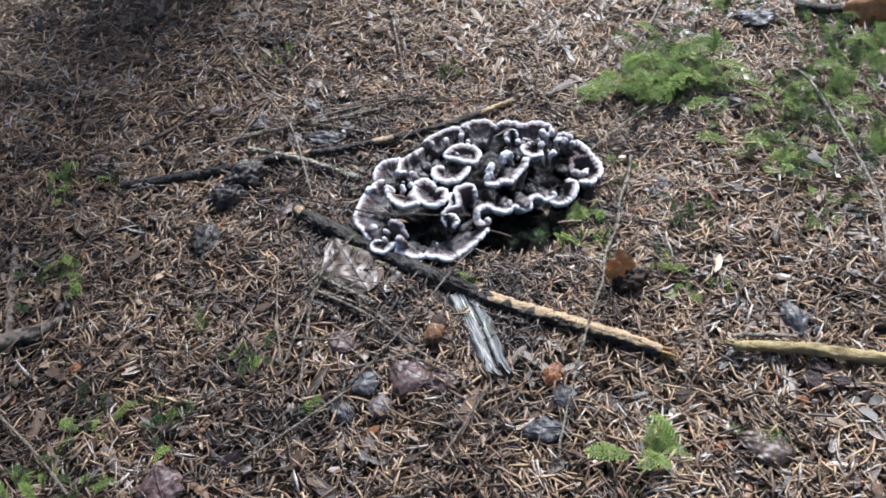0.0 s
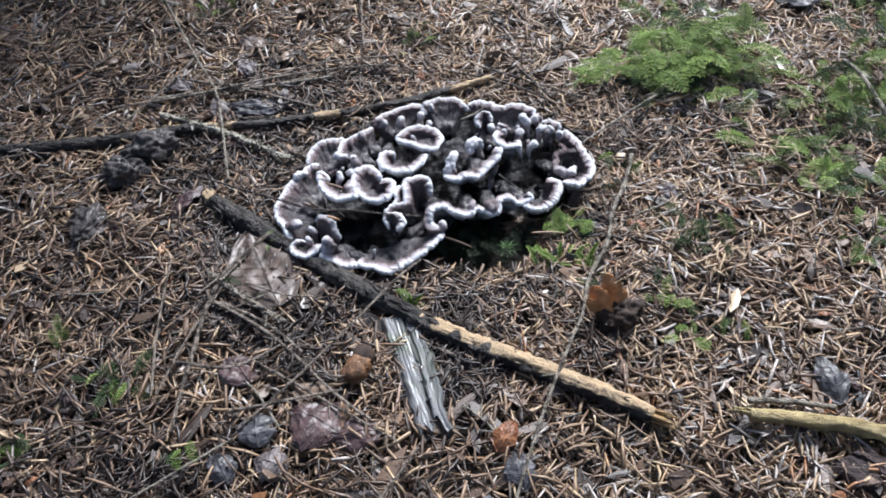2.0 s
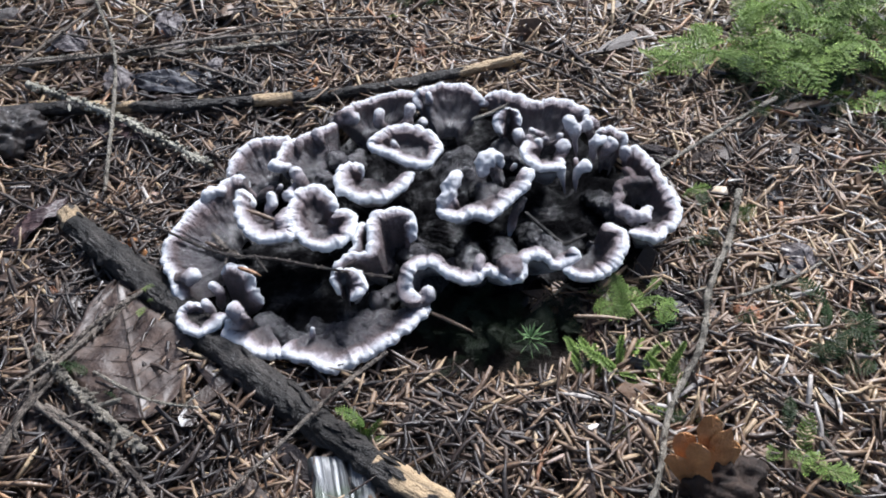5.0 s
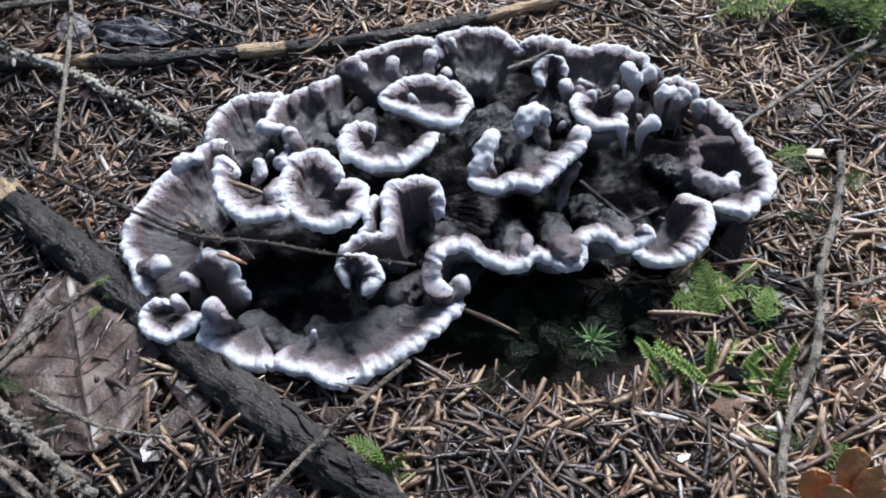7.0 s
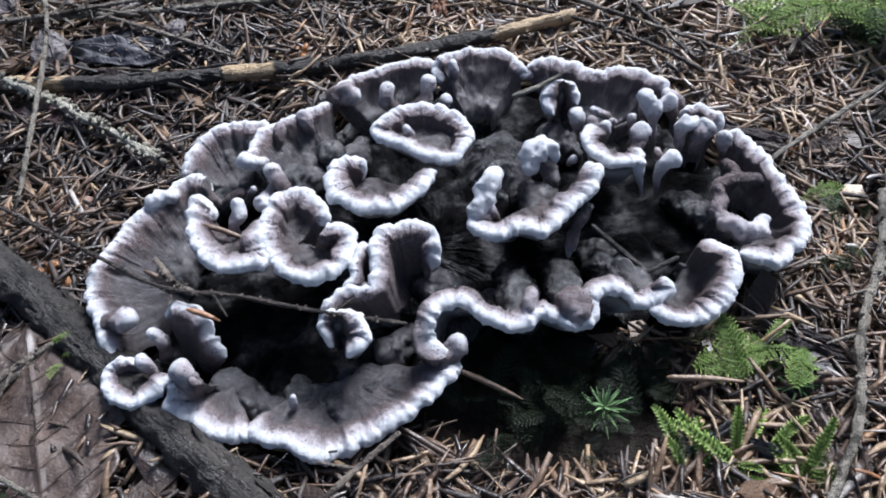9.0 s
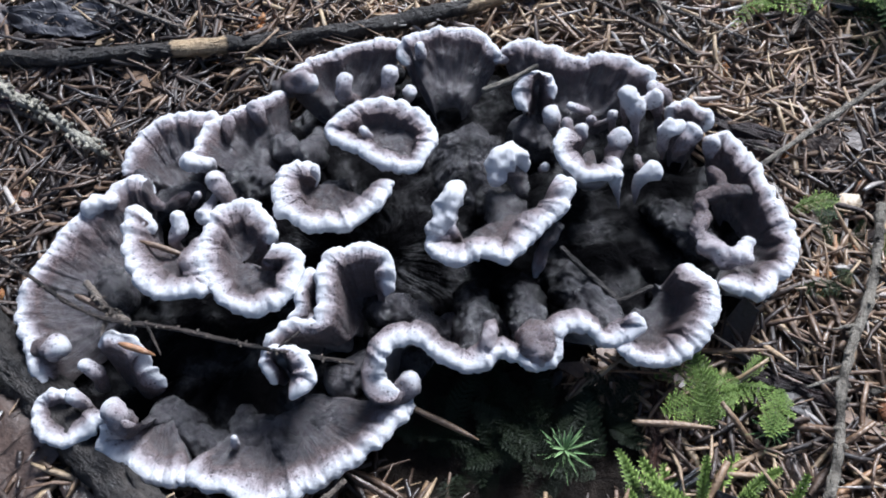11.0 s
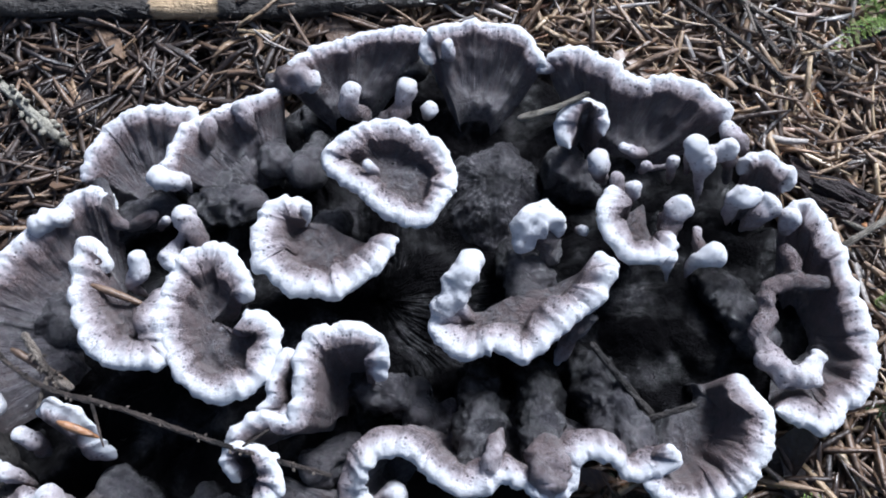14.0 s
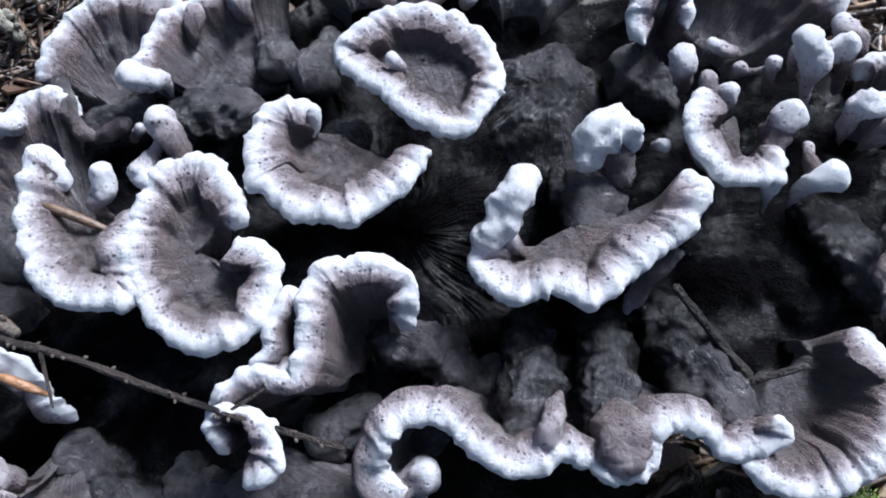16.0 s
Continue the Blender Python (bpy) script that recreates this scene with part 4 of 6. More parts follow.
def twig(points, r0, r1, material=TWIG, knobs=0.45, lift=0.0135, stubs=4, seed=1, label="thin knobbly dead spruce twig lying on the needles", heights=None, pegs=0):
    r0, r1 = 0.88 * r0, 0.88 * r1
    path = laid(points, lift) if heights is None else [(x, y, h) for (x, y), h in zip(points, heights)]
    radii = list(np.linspace(r0, r1, len(points)))
    ob = stick("twig", label, "twig", path, radii, material, 9, 0.34, knobs, 0.0009, seed=seed, group="dead twigs on the forest floor")
    rnd = random.Random(seed)
    p = spline(path, 0.004)
    for _ in range(stubs):
        i = rnd.randrange(2, len(p) - 2)
        t = Vector(p[i + 1] - p[i - 1]).normalized()
        side = t.cross(Vector((0, 0, 1))) * rnd.choice((-1, 1))
        ln = rnd.uniform(0.003, 0.014)
        a = Vector(p[i])
        b = a + (side * 0.8 + t * 0.7 + Vector((0, 0, rnd.uniform(-0.1, 0.35)))) * ln
        verts, faces, uv, s = tube([tuple(a), tuple(a.lerp(b, 0.5)), tuple(b)], [r1 * 0.8, r1 * 0.7, r1 * 0.4], 6, 0.0015, 0.2, 0.2, seed)
        linked("side_shoot", verts, faces, material, ob, uv=uv)
    for k in range(pegs):  # needle pegs left on the bark
        i = 1 + int((len(p) - 3) * (k + 0.5) / pegs)
        t = Vector(p[i + 1] - p[i - 1]).normalized()
        side = t.cross(Vector((0, 0, 1))).normalized()
        a = rnd.uniform(-0.4, math.pi + 0.4)
        out = side * math.cos(a) + Vector((0, 0, 1)) * math.sin(a)
        q = Vector(p[i]).lerp(Vector(p[i + 1]), rnd.random()) + out * r0 * 0.75
        verts, faces, uv, s = tube([tuple(q), tuple(q + (out * 0.5 + t * 0.2) * r0), tuple(q + (out * 0.8 + t * 0.6) * r0)], [r0 * 0.5, r0 * 0.4, r0 * 0.3], 5, 0.001)
        linked("peg", verts, faces, material if material is not DARK_TWIG else TWIG, ob, uv=uv)
    return ob


twig([(-0.004, 0.848), (0.003, 0.78), (0.010, 0.698)], 0.0013, 0.0009, seed=41)
twig([(-0.20, 0.84), (-0.182, 0.80), (-0.134, 0.701), (-0.107, 0.647), (-0.087, 0.564), (-0.084, 0.55)], 0.0011, 0.0010, PALE_TWIG, 0.5, 0.015, 4, 42, pegs=60)
twig([(-0.128, 0.714), (-0.154, 0.655), (-0.182, 0.614)], 0.0013, 0.0009, seed=43, pegs=40)
twig([(-0.150, 0.628), (-0.106, 0.610), (-0.066, 0.589), (-0.038, 0.571)], 0.0022, 0.0017, SCALY_TWIG, 0.3, 0.013, 3, 44, "pale scaly dead spruce twig leaning over the stick", None, 90)
twig([(-0.19, 0.64), (-0.119, 0.651), (-0.062, 0.668), (0.008, 0.678), (0.04, 0.676)], 0.0012, 0.0009, seed=45, pegs=70)
twig([(-0.055, 0.489), (-0.078, 0.447), (-0.084, 0.395), (-0.087, 0.345)], 0.0017, 0.0012, seed=46, lift=0.013, pegs=60)
twig([(0.057, 0.464), (0.040, 0.443), (0.014, 0.411), (-0.018, 0.376), (-0.048, 0.345)], 0.0010, 0.0008, TWIG, 0.5, 0, 3, 47, heights=[0.012, 0.017, 0.016, 0.0125, 0.011], pegs=45)
twig([(-0.050, 0.339), (-0.116, 0.297), (-0.13, 0.288)], 0.0010, 0.0007, PALE_TWIG, 0.0, seed=48, stubs=0, label="straw-coloured dry stalk lying on the needles")
twig([(0.211, 0.556), (0.201, 0.526), (0.188, 0.498), (0.180, 0.470), (0.164, 0.44), (0.156, 0.412), (0.144, 0.387), (0.122, 0.337), (0.097, 0.27)], 0.0017, 0.0009, PALE_TWIG, 0.4, 0.015, 7, 49, "pale brown dead twig lying on the needles", None, 40)
twig([(0.241, 0.620), (0.21, 0.596), (0.172, 0.566)], 0.0012, 0.0010, PALE_TWIG, 0.5, 0.017, 2, 50)
twig([(0.388, 0.64), (0.397, 0.609), (0.398, 0.485), (0.388, 0.434), (0.362, 0.36)], 0.0017, 0.0020, PALE_TWIG, 0.15, 0.024, 3, 51, "pale brown dead twig lying across the moss")
twig([(0.316, 0.83), (0.266, 0.738), (0.226, 0.684)], 0.0016, 0.0011, PALE_TWIG, 0.15, seed=52)
twig([(0.352, 0.588), (0.355, 0.514)], 0.0013, 0.0010, PALE_TWIG, 0.1, 0.010, 1, 53)
twig([(-0.335, 0.364), (-0.288, 0.320), (-0.250, 0.278)], 0.0014, 0.0012, seed=54)
twig([(-0.045, 0.392), (0.003, 0.360), (0.044, 0.332)], 0.0010, 0.0008, seed=55, lift=0.013, pegs=36)
twig([(-0.073, 0.438), (-0.04, 0.419), (-0.016, 0.397)], 0.0014, 0.0010, seed=56, lift=0.013, pegs=30)
twig([(0.055, 0.328), (0.038, 0.304), (0.015, 0.274)], 0.0011, 0.0008, seed=57, pegs=24)
twig([(-0.068, 0.46), (-0.085, 0.42), (-0.10, 0.37)], 0.0010, 0.0008, seed=58, pegs=30)
twig([(-0.118, 0.564), (-0.100, 0.551), (-0.044, 0.518), (-0.016, 0.502), (0.009, 0.498), (0.032, 0.494), (0.058, 0.491)], 0.0009, 0.0006, DARK_TWIG, 0.5, 0, 4, 59,
     "thin knobbly dead spruce twig lying across the fungus", [0.008, 0.012, 0.021, 0.026, 0.027, 0.026, 0.025], 55)
twig([(0.1124, 0.5306), (0.121, 0.523), (0.1289, 0.5166)], 0.0013, 0.0009, BARK, 0, 0, 0, 60, "short brown twig fallen into the fungus", [0.022, 0.019, 0.0165])
twig([(0.1234, 0.5136), (0.130, 0.5165), (0.1379, 0.5198)], 0.0011, 0.0008, BARK, 0, 0, 0, 61, "short dark twig fallen into the fungus", [0.0155, 0.018, 0.020])
twig([(0.088, 0.587), (0.096, 0.590), (0.1055, 0.5955)], 0.0012, 0.0009, PALE_TWIG, 0, 0, 0, 62, "short tan twig fallen on the fungus", [0.0245, 0.026, 0.0275])
twig([(-0.079, 0.440), (-0.036, 0.410), (0.006, 0.366), (0.028, 0.347)], 0.0013, 0.0010, seed=63, lift=0.013, pegs=50)
twig([(-0.095, 0.394), (-0.058, 0.388), (-0.030, 0.403)], 0.0012, 0.0010, seed=64, lift=0.013, pegs=30)
twig([(-0.055, 0.357), (0.010, 0.368)], 0.0011, 0.0009, seed=65, lift=0.013, pegs=26)
twig([(-0.111, 0.475), (-0.109, 0.42), (-0.103, 0.37)], 0.0008, 0.0007, seed=66, lift=0.013)
twig([(-0.09, 0.652), (-0.035, 0.684), (0.03, 0.69)], 0.0010, 0.0008, seed=67, lift=0.013)
twig([(-0.165, 0.676), (-0.07, 0.655)], 0.0010, 0.0008, seed=68, lift=0.013)
twig([(0.105, 0.672), (0.15, 0.645), (0.185, 0.625)], 0.0011, 0.0008, seed=69, lift=0.013)
twig([(0.215, 0.665), (0.196, 0.63)], 0.0010, 0.0008, seed=70, lift=0.013)
rnd = random.Random(70)
for k in range(60):
    x, y, a, ln = rnd.uniform(-0.42, 0.46), rnd.uniform(0.24, 0.92), rnd.uniform(0, math.pi), rnd.uniform(0.02, 0.06)
    if abs(x - 0.07) < 0.14 and abs(y - 0.54) < 0.11:
        continue
    d = Vector((math.cos(a), math.sin(a))) * ln / 2
    twig([(x - d.x, y - d.y), (x + 0.1 * d.y, y - 0.1 * d.x), (x + d.x, y + d.y)], rnd.uniform(0.0007, 0.0013), 0.0007, rnd.choice((TWIG, TWIG, PALE_TWIG)), rnd.choice((0, 0.3)), 0.010, 1, 71 + k, "short dead twig among the needles")


twig([(-0.0445, 0.485), (-0.0604, 0.4696), (-0.0695, 0.4573), (-0.086, 0.44)], 0.0011, 0.0009, TWIG, 0.6, 0, 3, 140, "thin knobbly dead spruce twig across the beech leaf", [0.021, 0.019, 0.0175, 0.016], 36)
twig([(-0.085, 0.463), (-0.0662, 0.4472), (-0.0497, 0.4347), (-0.0348, 0.4234), (-0.0288, 0.4199)], 0.0022, 0.0016, PALE_TWIG, 0.9, 0.014, 5, 141, "thick pale scaly dead spruce twig beside the beech leaf", None, 60)
twig([(-0.0571, 0.4512), (-0.0324, 0.4399), (-0.0117, 0.4363)], 0.0008, 0.0006, PALE_TWIG, 0.5, 0.0165, 2, 142, pegs=26)
twig([(-0.0204, 0.5122), (-0.0121, 0.5042), (-0.006, 0.5016)], 0.0013, 0.0010, TWIG, 0.5, 0, 2, 135, "short scaly brown twig caught on the fungus", [0.026, 0.0245, 0.023], 14)
twig([(-0.16, 0.648), (-0.1316, 0.652), (-0.0738, 0.6594), (-0.0159, 0.669)], 0.0016, 0.0013, PALE_TWIG, 0.6, 0.012, 4, 136, "pale scaly dead spruce twig behind the stick", None, 60)
twig([(-0.0949, 0.6604), (-0.055, 0.6424), (-0.0233, 0.6294)], 0.0011, 0.0009, TWIG, 0.5, 0.012, 2, 137)
twig([(0.0751, 0.6679), (0.1197, 0.6517), (0.1494, 0.6315), (0.162, 0.6194)], 0.0009, 0.0008, DARK_TWIG, 0.8, 0.013, 4, 138)
twig([(0.1353, 0.6701), (0.1604, 0.6287)], 0.0012, 0.0010, DARK_TWIG, 0.5, 0.012, 2, 139)


# ---- bits of wood, leaves and lumps ----
def plank(name, label, corners, thick, material, seed, lift=0.006):
    """A split slab of wood from its four top corners in the plan; cracks run along it."""
    a, b, c, d = (Vector((*q, 0)) for q in corners)
    nu, nv = 22, 46
    top, low, uv = [], [], []
    for j in range(nv):
        v = j / (nv - 1)
        for i in range(nu):
            u = i / (nu - 1)
            q = a.lerp(b, u).lerp(d.lerp(c, u), v)
            tip = max(0.0, v - 0.8) / 0.2
            fray = 0.012 * tip * noise.noise(Vector((u * 5, seed, 0.5))) * min(1.0, (c - b).length / 0.05)
            q += (b - a) * (0.16 * noise.noise(Vector((v * 4, seed, 2.0 if u < 0.5 else 7.0))) * abs(2 * u - 1) + 0.05 * noise.noise(Vector((v * 15, seed, u * 3))) * abs(2 * u - 1))
            ridge = 0.0012 * noise.noise(Vector((u * 7, v * 1.5, seed))) + 0.0008 * noise.noise(Vector((u * 22, v * 3, seed))) - 0.0022 * (abs(u - 0.55 - 0.06 * math.sin(5 * v)) < 0.03)
            edge = -0.003 * max(0, abs(u - 0.5) * 2 - 0.8) / 0.2
            z = ground_z(q.x, q.y) + lift + thick + ridge + edge
            q = q + (c - b).normalized() * fray
            top.append((q.x, q.y, z))
            low.append((q.x, q.y, z - thick - 0.004 - lift * 0.5))
            uv.append((u * 0.02, v * 0.07))
    verts = top + low
    faces = sheet(nv, nu)
    m = len(top)
    faces += [tuple(m + k for k in f[::-1]) for f in sheet(nv, nu)]
    ring = [i for i in range(nu)] + [j * nu + nu - 1 for j in range(1, nv)] + [(nv - 1) * nu + i for i in range(nu - 2, -1, -1)] + [j * nu for j in range(nv - 2, 0, -1)]
    faces += [(p, p + m, q + m, q) for p, q in zip(ring, ring[1:] + ring[:1])]
    return tagged(linked(name, verts, faces, material, uv=uv + uv, smooth=False), label, "wood")


plank("wood_slab", "weathered grey split slab of wood with green algae", [(0.030, 0.420), (0.056, 0.422), (0.074, 0.345), (0.056, 0.338)], 0.006, GREY_WOOD, 2.0)
plank("wood_chip", "thin grey-brown chip of wood on the needles", [(0.278, 0.312), (0.300, 0.322), (0.322, 0.304), (0.288, 0.296)], 0.003, PURPLE_BARK, 4.0, 0.007)


plank("bark_flake", "thin red-brown flake of bark beside the fungus", [(0.1385, 0.497), (0.1466, 0.498), (0.1440, 0.471), (0.1350, 0.4695)], 0.002, RED_BARK, 6.0, 0.007)
plank("bark_flake", "dark purple-brown slab of bark beside the moss", [(0.165, 0.498), (0.168, 0.507), (0.187, 0.4995), (0.184, 0.491)], 0.006, PURPLE_BARK, 7.0, 0.004)
plank("wood_chip", "narrow grey splinter of wood on the needles", [(0.1348, 0.4642), (0.1356, 0.4612), (0.1515, 0.4715), (0.1495, 0.4742)], 0.003, GREY_WOOD, 8.0, 0.008)
plank("wood_chip", "small whitish splinter of wood on the needles", [(0.1525, 0.4675), (0.1522, 0.4648), (0.1600, 0.4618), (0.1602, 0.4650)], 0.003, GREY_WOOD, 9.0, 0.008)
plank("bark_flake", "grey-brown flake of bark behind the fungus", [(0.164, 0.600), (0.170, 0.584), (0.184, 0.577), (0.188, 0.589)], 0.003, PURPLE_BARK, 10.0, 0.007)
twig([(0.243, 0.3525), (0.266, 0.3495), (0.290, 0.3445)], 0.0024, 0.0016, PALE_TWIG, 0, 0.012, 0, 150, "pale flat splinter beside the peeled stick")


def leaf(name, label, at, length, width, turn, material, curl=0.3, lift=0.006, seed=0, tilt=(0, 0), torn=0.35):
    """A dead leaf: pointed oval with a midrib and side veins, arched across by curl, of real thickness."""
    nu, nv = 31, 60
    crumple = 0.6 if name == "beech_leaf" else 1.3
    verts, vein = [], []
    for j in range(nv):
        v = j / (nv - 1)
        w = width * 0.5 * (math.sin(math.pi * v ** 0.85) ** 0.75 * (1 + 0.22 * noise.noise(Vector((v * 7, seed * 1.7, 0))))) + 0.0003
        for i in range(nu):
            u = i / (nu - 1) * 2 - 1
            x = w * u
            if torn:
                x *= 1 - torn * max(0, noise.noise(Vector((u * 1.3, v * 5, seed))))
            rib = max(0.0, 1 - abs(u) / 0.06)
            side = max(0.0, 1 - abs(((v * 9 - abs(u) * 1.6) % 1) - 0.5) * 16)
            y = (v - 0.5) * length
            ang = curl * u * 1.5
            wrinkle = crumple * length * (0.055 * noise.noise(Vector((u * 1.5, v * 3, seed))) + 0.03 * noise.noise(Vector((u * 3.5, v * 7, seed))))
            xx = math.sin(ang) / (curl * 1.5 + 1e-6) * w if abs(curl) > 0.01 else x
            z = -(1 - math.cos(ang)) / (abs(curl) * 1.5 + 1e-6) * w * (1 if curl > 0 else -1) - curl * 0.012 * (2 * v - 1) ** 2
            verts.append((xx * (x / (w * u) if abs(u) > 1e-3 else 1), y, z + wrinkle))
            vein.append(max(rib, side))
    ob = linked(name, verts, sheet(nv, nu), material, floats={"vein": vein})
    ob.modifiers.new("thickness", "SOLIDIFY").thickness = 0.0004
    if name == "beech_leaf":
        grid = np.array(verts).reshape(nv, nu, 3) + (0, 0, 0.0002)
        mid = nu // 2
        rib, faces, uv, s = tube([tuple(q) for q in grid[2:-2:4, mid]], list(np.linspace(0.00045, 0.0002, len(grid[2:-2:4]))), 6, 0.002)
        linked("midrib", rib, faces, LEAF_VEIN, ob, "raised pale midrib", uv=uv)
        for k in range(8):
            for way in (-1, 1):
                line = [tuple(grid[min(nv - 2, int((0.08 + 0.098 * k + 0.16 * w) * nv)), mid + way * int(w * mid * 0.95)]) for w in (0.0, 0.3, 0.6, 0.9)]
                rib, faces, uv, s = tube(line, [0.00014, 0.00013, 0.0001, 0.00006], 5, 0.002)
                linked("vein", rib, faces, LEAF_VEIN, ob, uv=uv)
    ob.matrix_world = pose(at[0], at[1], ground_z(at[0], at[1]) + lift + 0.004, tilt[0], tilt[1], turn)
    return tagged(ob, label, "leaf", "dead leaves")


leaf("beech_leaf", "wet brown dead beech leaf lying flat under the stick", (-0.049, 0.467), 0.072, 0.058, 24, BEECH, 0.06, 0.0075, 1)
leaf("beech_leaf", "wet brown dead beech leaf lying flat on the needles", (-0.078, 0.436), 0.046, 0.032, 75, BEECH, 0.15, 0.004, 2)
leaf("beech_leaf", "wet brown dead beech leaf under the litter", (-0.090, 0.485), 0.04, 0.028, -20, BEECH, 0.2, 0.004, 3)
leaf("curled_leaf", "dark brown curled dead leaf", (-0.054, 0.389), 0.026, 0.026, 40, PURPLE, 0.37, 0.009, 4, (0, 15))
leaf("curled_leaf", "glossy purple-brown domed dead leaf", (-0.004, 0.350), 0.034, 0.038, 60, PURPLE, 0.37, 0.012, 5, (0, 10), torn=0.45)
leaf("curled_leaf", "glossy purple-brown curled dead leaf", (0.020, 0.341), 0.03, 0.024, 100, PURPLE, 0.43, 0.008, 6, torn=0.45)
leaf("curled_leaf", "slate-grey domed dead leaf", (-0.038, 0.346), 0.022, 0.026, 10, SLATE, 0.40, 0.010, 7, torn=0.45)
leaf("curled_leaf", "pale grey curled dead leaf", (-0.028, 0.325), 0.020, 0.022, 70, PALE_LEAF, 0.5, 0.009, 8)
leaf("curled_leaf", "slate-grey curled dead leaf", (-0.056, 0.325), 0.022, 0.02, 30, SLATE, 0.50, 0.008, 9, torn=0.45)
leaf("curled_leaf", "dark purple-brown domed dead leaf", (-0.186, 0.280), 0.034, 0.034, 20, PURPLE, 0.37, 0.012, 10, torn=0.45)
leaf("curled_leaf", "slate-grey curled dead leaf by the moss", (0.386, 0.748), 0.044, 0.036, 80, SLATE, 0.31, 0.012, 11, torn=0.45)
leaf("curled_leaf", "purple dead leaf tucked against the stick's end", (-0.114, 0.534), 0.036, 0.018, -40, PURPLE, 0.4, 0.010, 12, (10, -20))
leaf("curled_leaf", "dark slate dead leaf", (0.090, 0.290), 0.034, 0.022, 90, SLATE, 0.50, 0.010, 13, torn=0.45)
leaf("curled_leaf", "dark slate dead leaf", (0.110, 0.315), 0.024, 0.02, 10, SLATE, 0.50, 0.010, 14, torn=0.45)
leaf("curled_leaf", "slate-grey folded dead leaf", (0.294, 0.365), 0.034, 0.022, 5, SLATE, 0.50, 0.010, 15, torn=0.45)
leaf("curled_leaf", "brown dead leaf lying on the needles", (0.240, 0.262), 0.040, 0.026, 60, BEECH, 0.4, 0.009, 16)
leaf("curled_leaf", "rust-orange scrap of dead leaf", (0.104, 0.335), 0.022, 0.014, -30, RUST, 0.4, 0.010, 17)
leaf("curled_leaf", "pale grey scrap of dead leaf", (-0.090, 0.690), 0.026, 0.018, 20, PALE_LEAF, 0.3, 0.008, 18)
leaf("curled_leaf", "pale grey scrap of dead leaf", (-0.142, 0.668), 0.024, 0.016, 70, PALE_LEAF, 0.3, 0.008, 19)
leaf("curled_leaf", "tan dead leaf among the needles", (-0.09, 0.725), 0.03, 0.02, 50, BEECH, 0.3, 0.008, 20)
leaf("curled_leaf", "brown scrap of dead leaf by the moss", (0.176, 0.466), 0.034, 0.014, 10, BEECH, 0.2, 0.006, 21)
leaf("curled_leaf", "rust-brown scrap of dead leaf", (0.203, 0.489), 0.020, 0.012, 160, RUST, 0.15, 0.006, 22, (10, 0), 0.7)
leaf("curled_leaf", "pale grey curled scrap of dead leaf", (0.231, 0.52), 0.024, 0.018, 20, PALE_LEAF, 0.6, 0.009, 23)
leaf("wet_leaf", "pale wet crumpled leaf scrap behind the stick", (-0.1027, 0.6352), 0.024, 0.018, 30, PALE_LEAF, 0.35, 0.008, 25, (20, 10))
leaf("wet_leaf", "pale wet crumpled leaf scrap beside a twig", (-0.054, 0.6482), 0.014, 0.010, -20, PALE_LEAF, 0.4, 0.008, 26, (15, 0))
leaf("wet_leaf", "pale wet leaf scrap under a twig", (-0.0802, 0.6664), 0.016, 0.012, 70, PALE_LEAF, 0.3, 0.008, 27)
leaf("curled_leaf", "dark green-grey dead leaf lying flat behind the stick", (-0.075, 0.638), 0.05, 0.024, 85, SLATE, 0.15, 0.006, 28)
leaf("curled_leaf", "purple-grey wet dead leaf in front of the stick", (-0.094, 0.600), 0.034, 0.018, 80, PURPLE, 0.2, 0.006, 29)
rnd = random.Random(7)
for k in range(170):
    x, y = rnd.uniform(-0.45, 0.5), rnd.uniform(0.22, 0.95)
    if abs(x - 0.07) < 0.13 and abs(y - 0.535) < 0.1:
        continue
    sort = rnd.choice(((BEECH, "brown"), (PALE_LEAF, "pale grey"), (RUST, "rust-orange"), (SLATE, "slate-grey"), (PURPLE, "dark purple-brown")))
    leaf("leaf_scrap", sort[1] + " scrap of dead leaf among the needles", (x, y), rnd.uniform(0.006, 0.014), rnd.uniform(0.004, 0.008), rnd.uniform(0, 360), sort[0], rnd.uniform(0.04, 0.14), rnd.uniform(0.003, 0.006), 30 + k, (rnd.uniform(-20, 20), rnd.uniform(-20, 20)), 0.8)


def mound(name, label, category, at, size, material, turn=0, seed=0, rough=0.3, grain=0.5, detail=4, sink=0.35):
    verts, faces = lump(size, detail, rough, grain, seed)
    ob = linked(name, verts, faces, material)
    ob.matrix_world = pose(at[0], at[1], ground_z(at[0], at[1]) + size[2] * (1 - sink), 0, 0, turn)
    return tagged(ob, label, category)


mound("soil_clump", "dark crumbly clump of humus under the twigs", "clump", (-0.150, 0.588), (0.022, 0.013, 0.016), CLUMP, 40, 1, 0.35, 0.6, 5)
mound("soil_clump", "dark crumbly clump of humus", "clump", (-0.165, 0.568), (0.017, 0.013, 0.013), CLUMP, 10, 2, 0.35, 0.6, 5)
mound("soil_clump", "dark lichened clump of humus", "clump", (-0.180, 0.516), (0.014, 0.018, 0.010), CLUMP, 0, 3, 0.35, 0.6, 5)
mound("soil_clump", "orange-brown rotten lump in the corner of the moss", "clump", (0.535, 0.745), (0.045, 0.035, 0.03), ORANGE, 0, 5, 0.4, 0.8, 4)


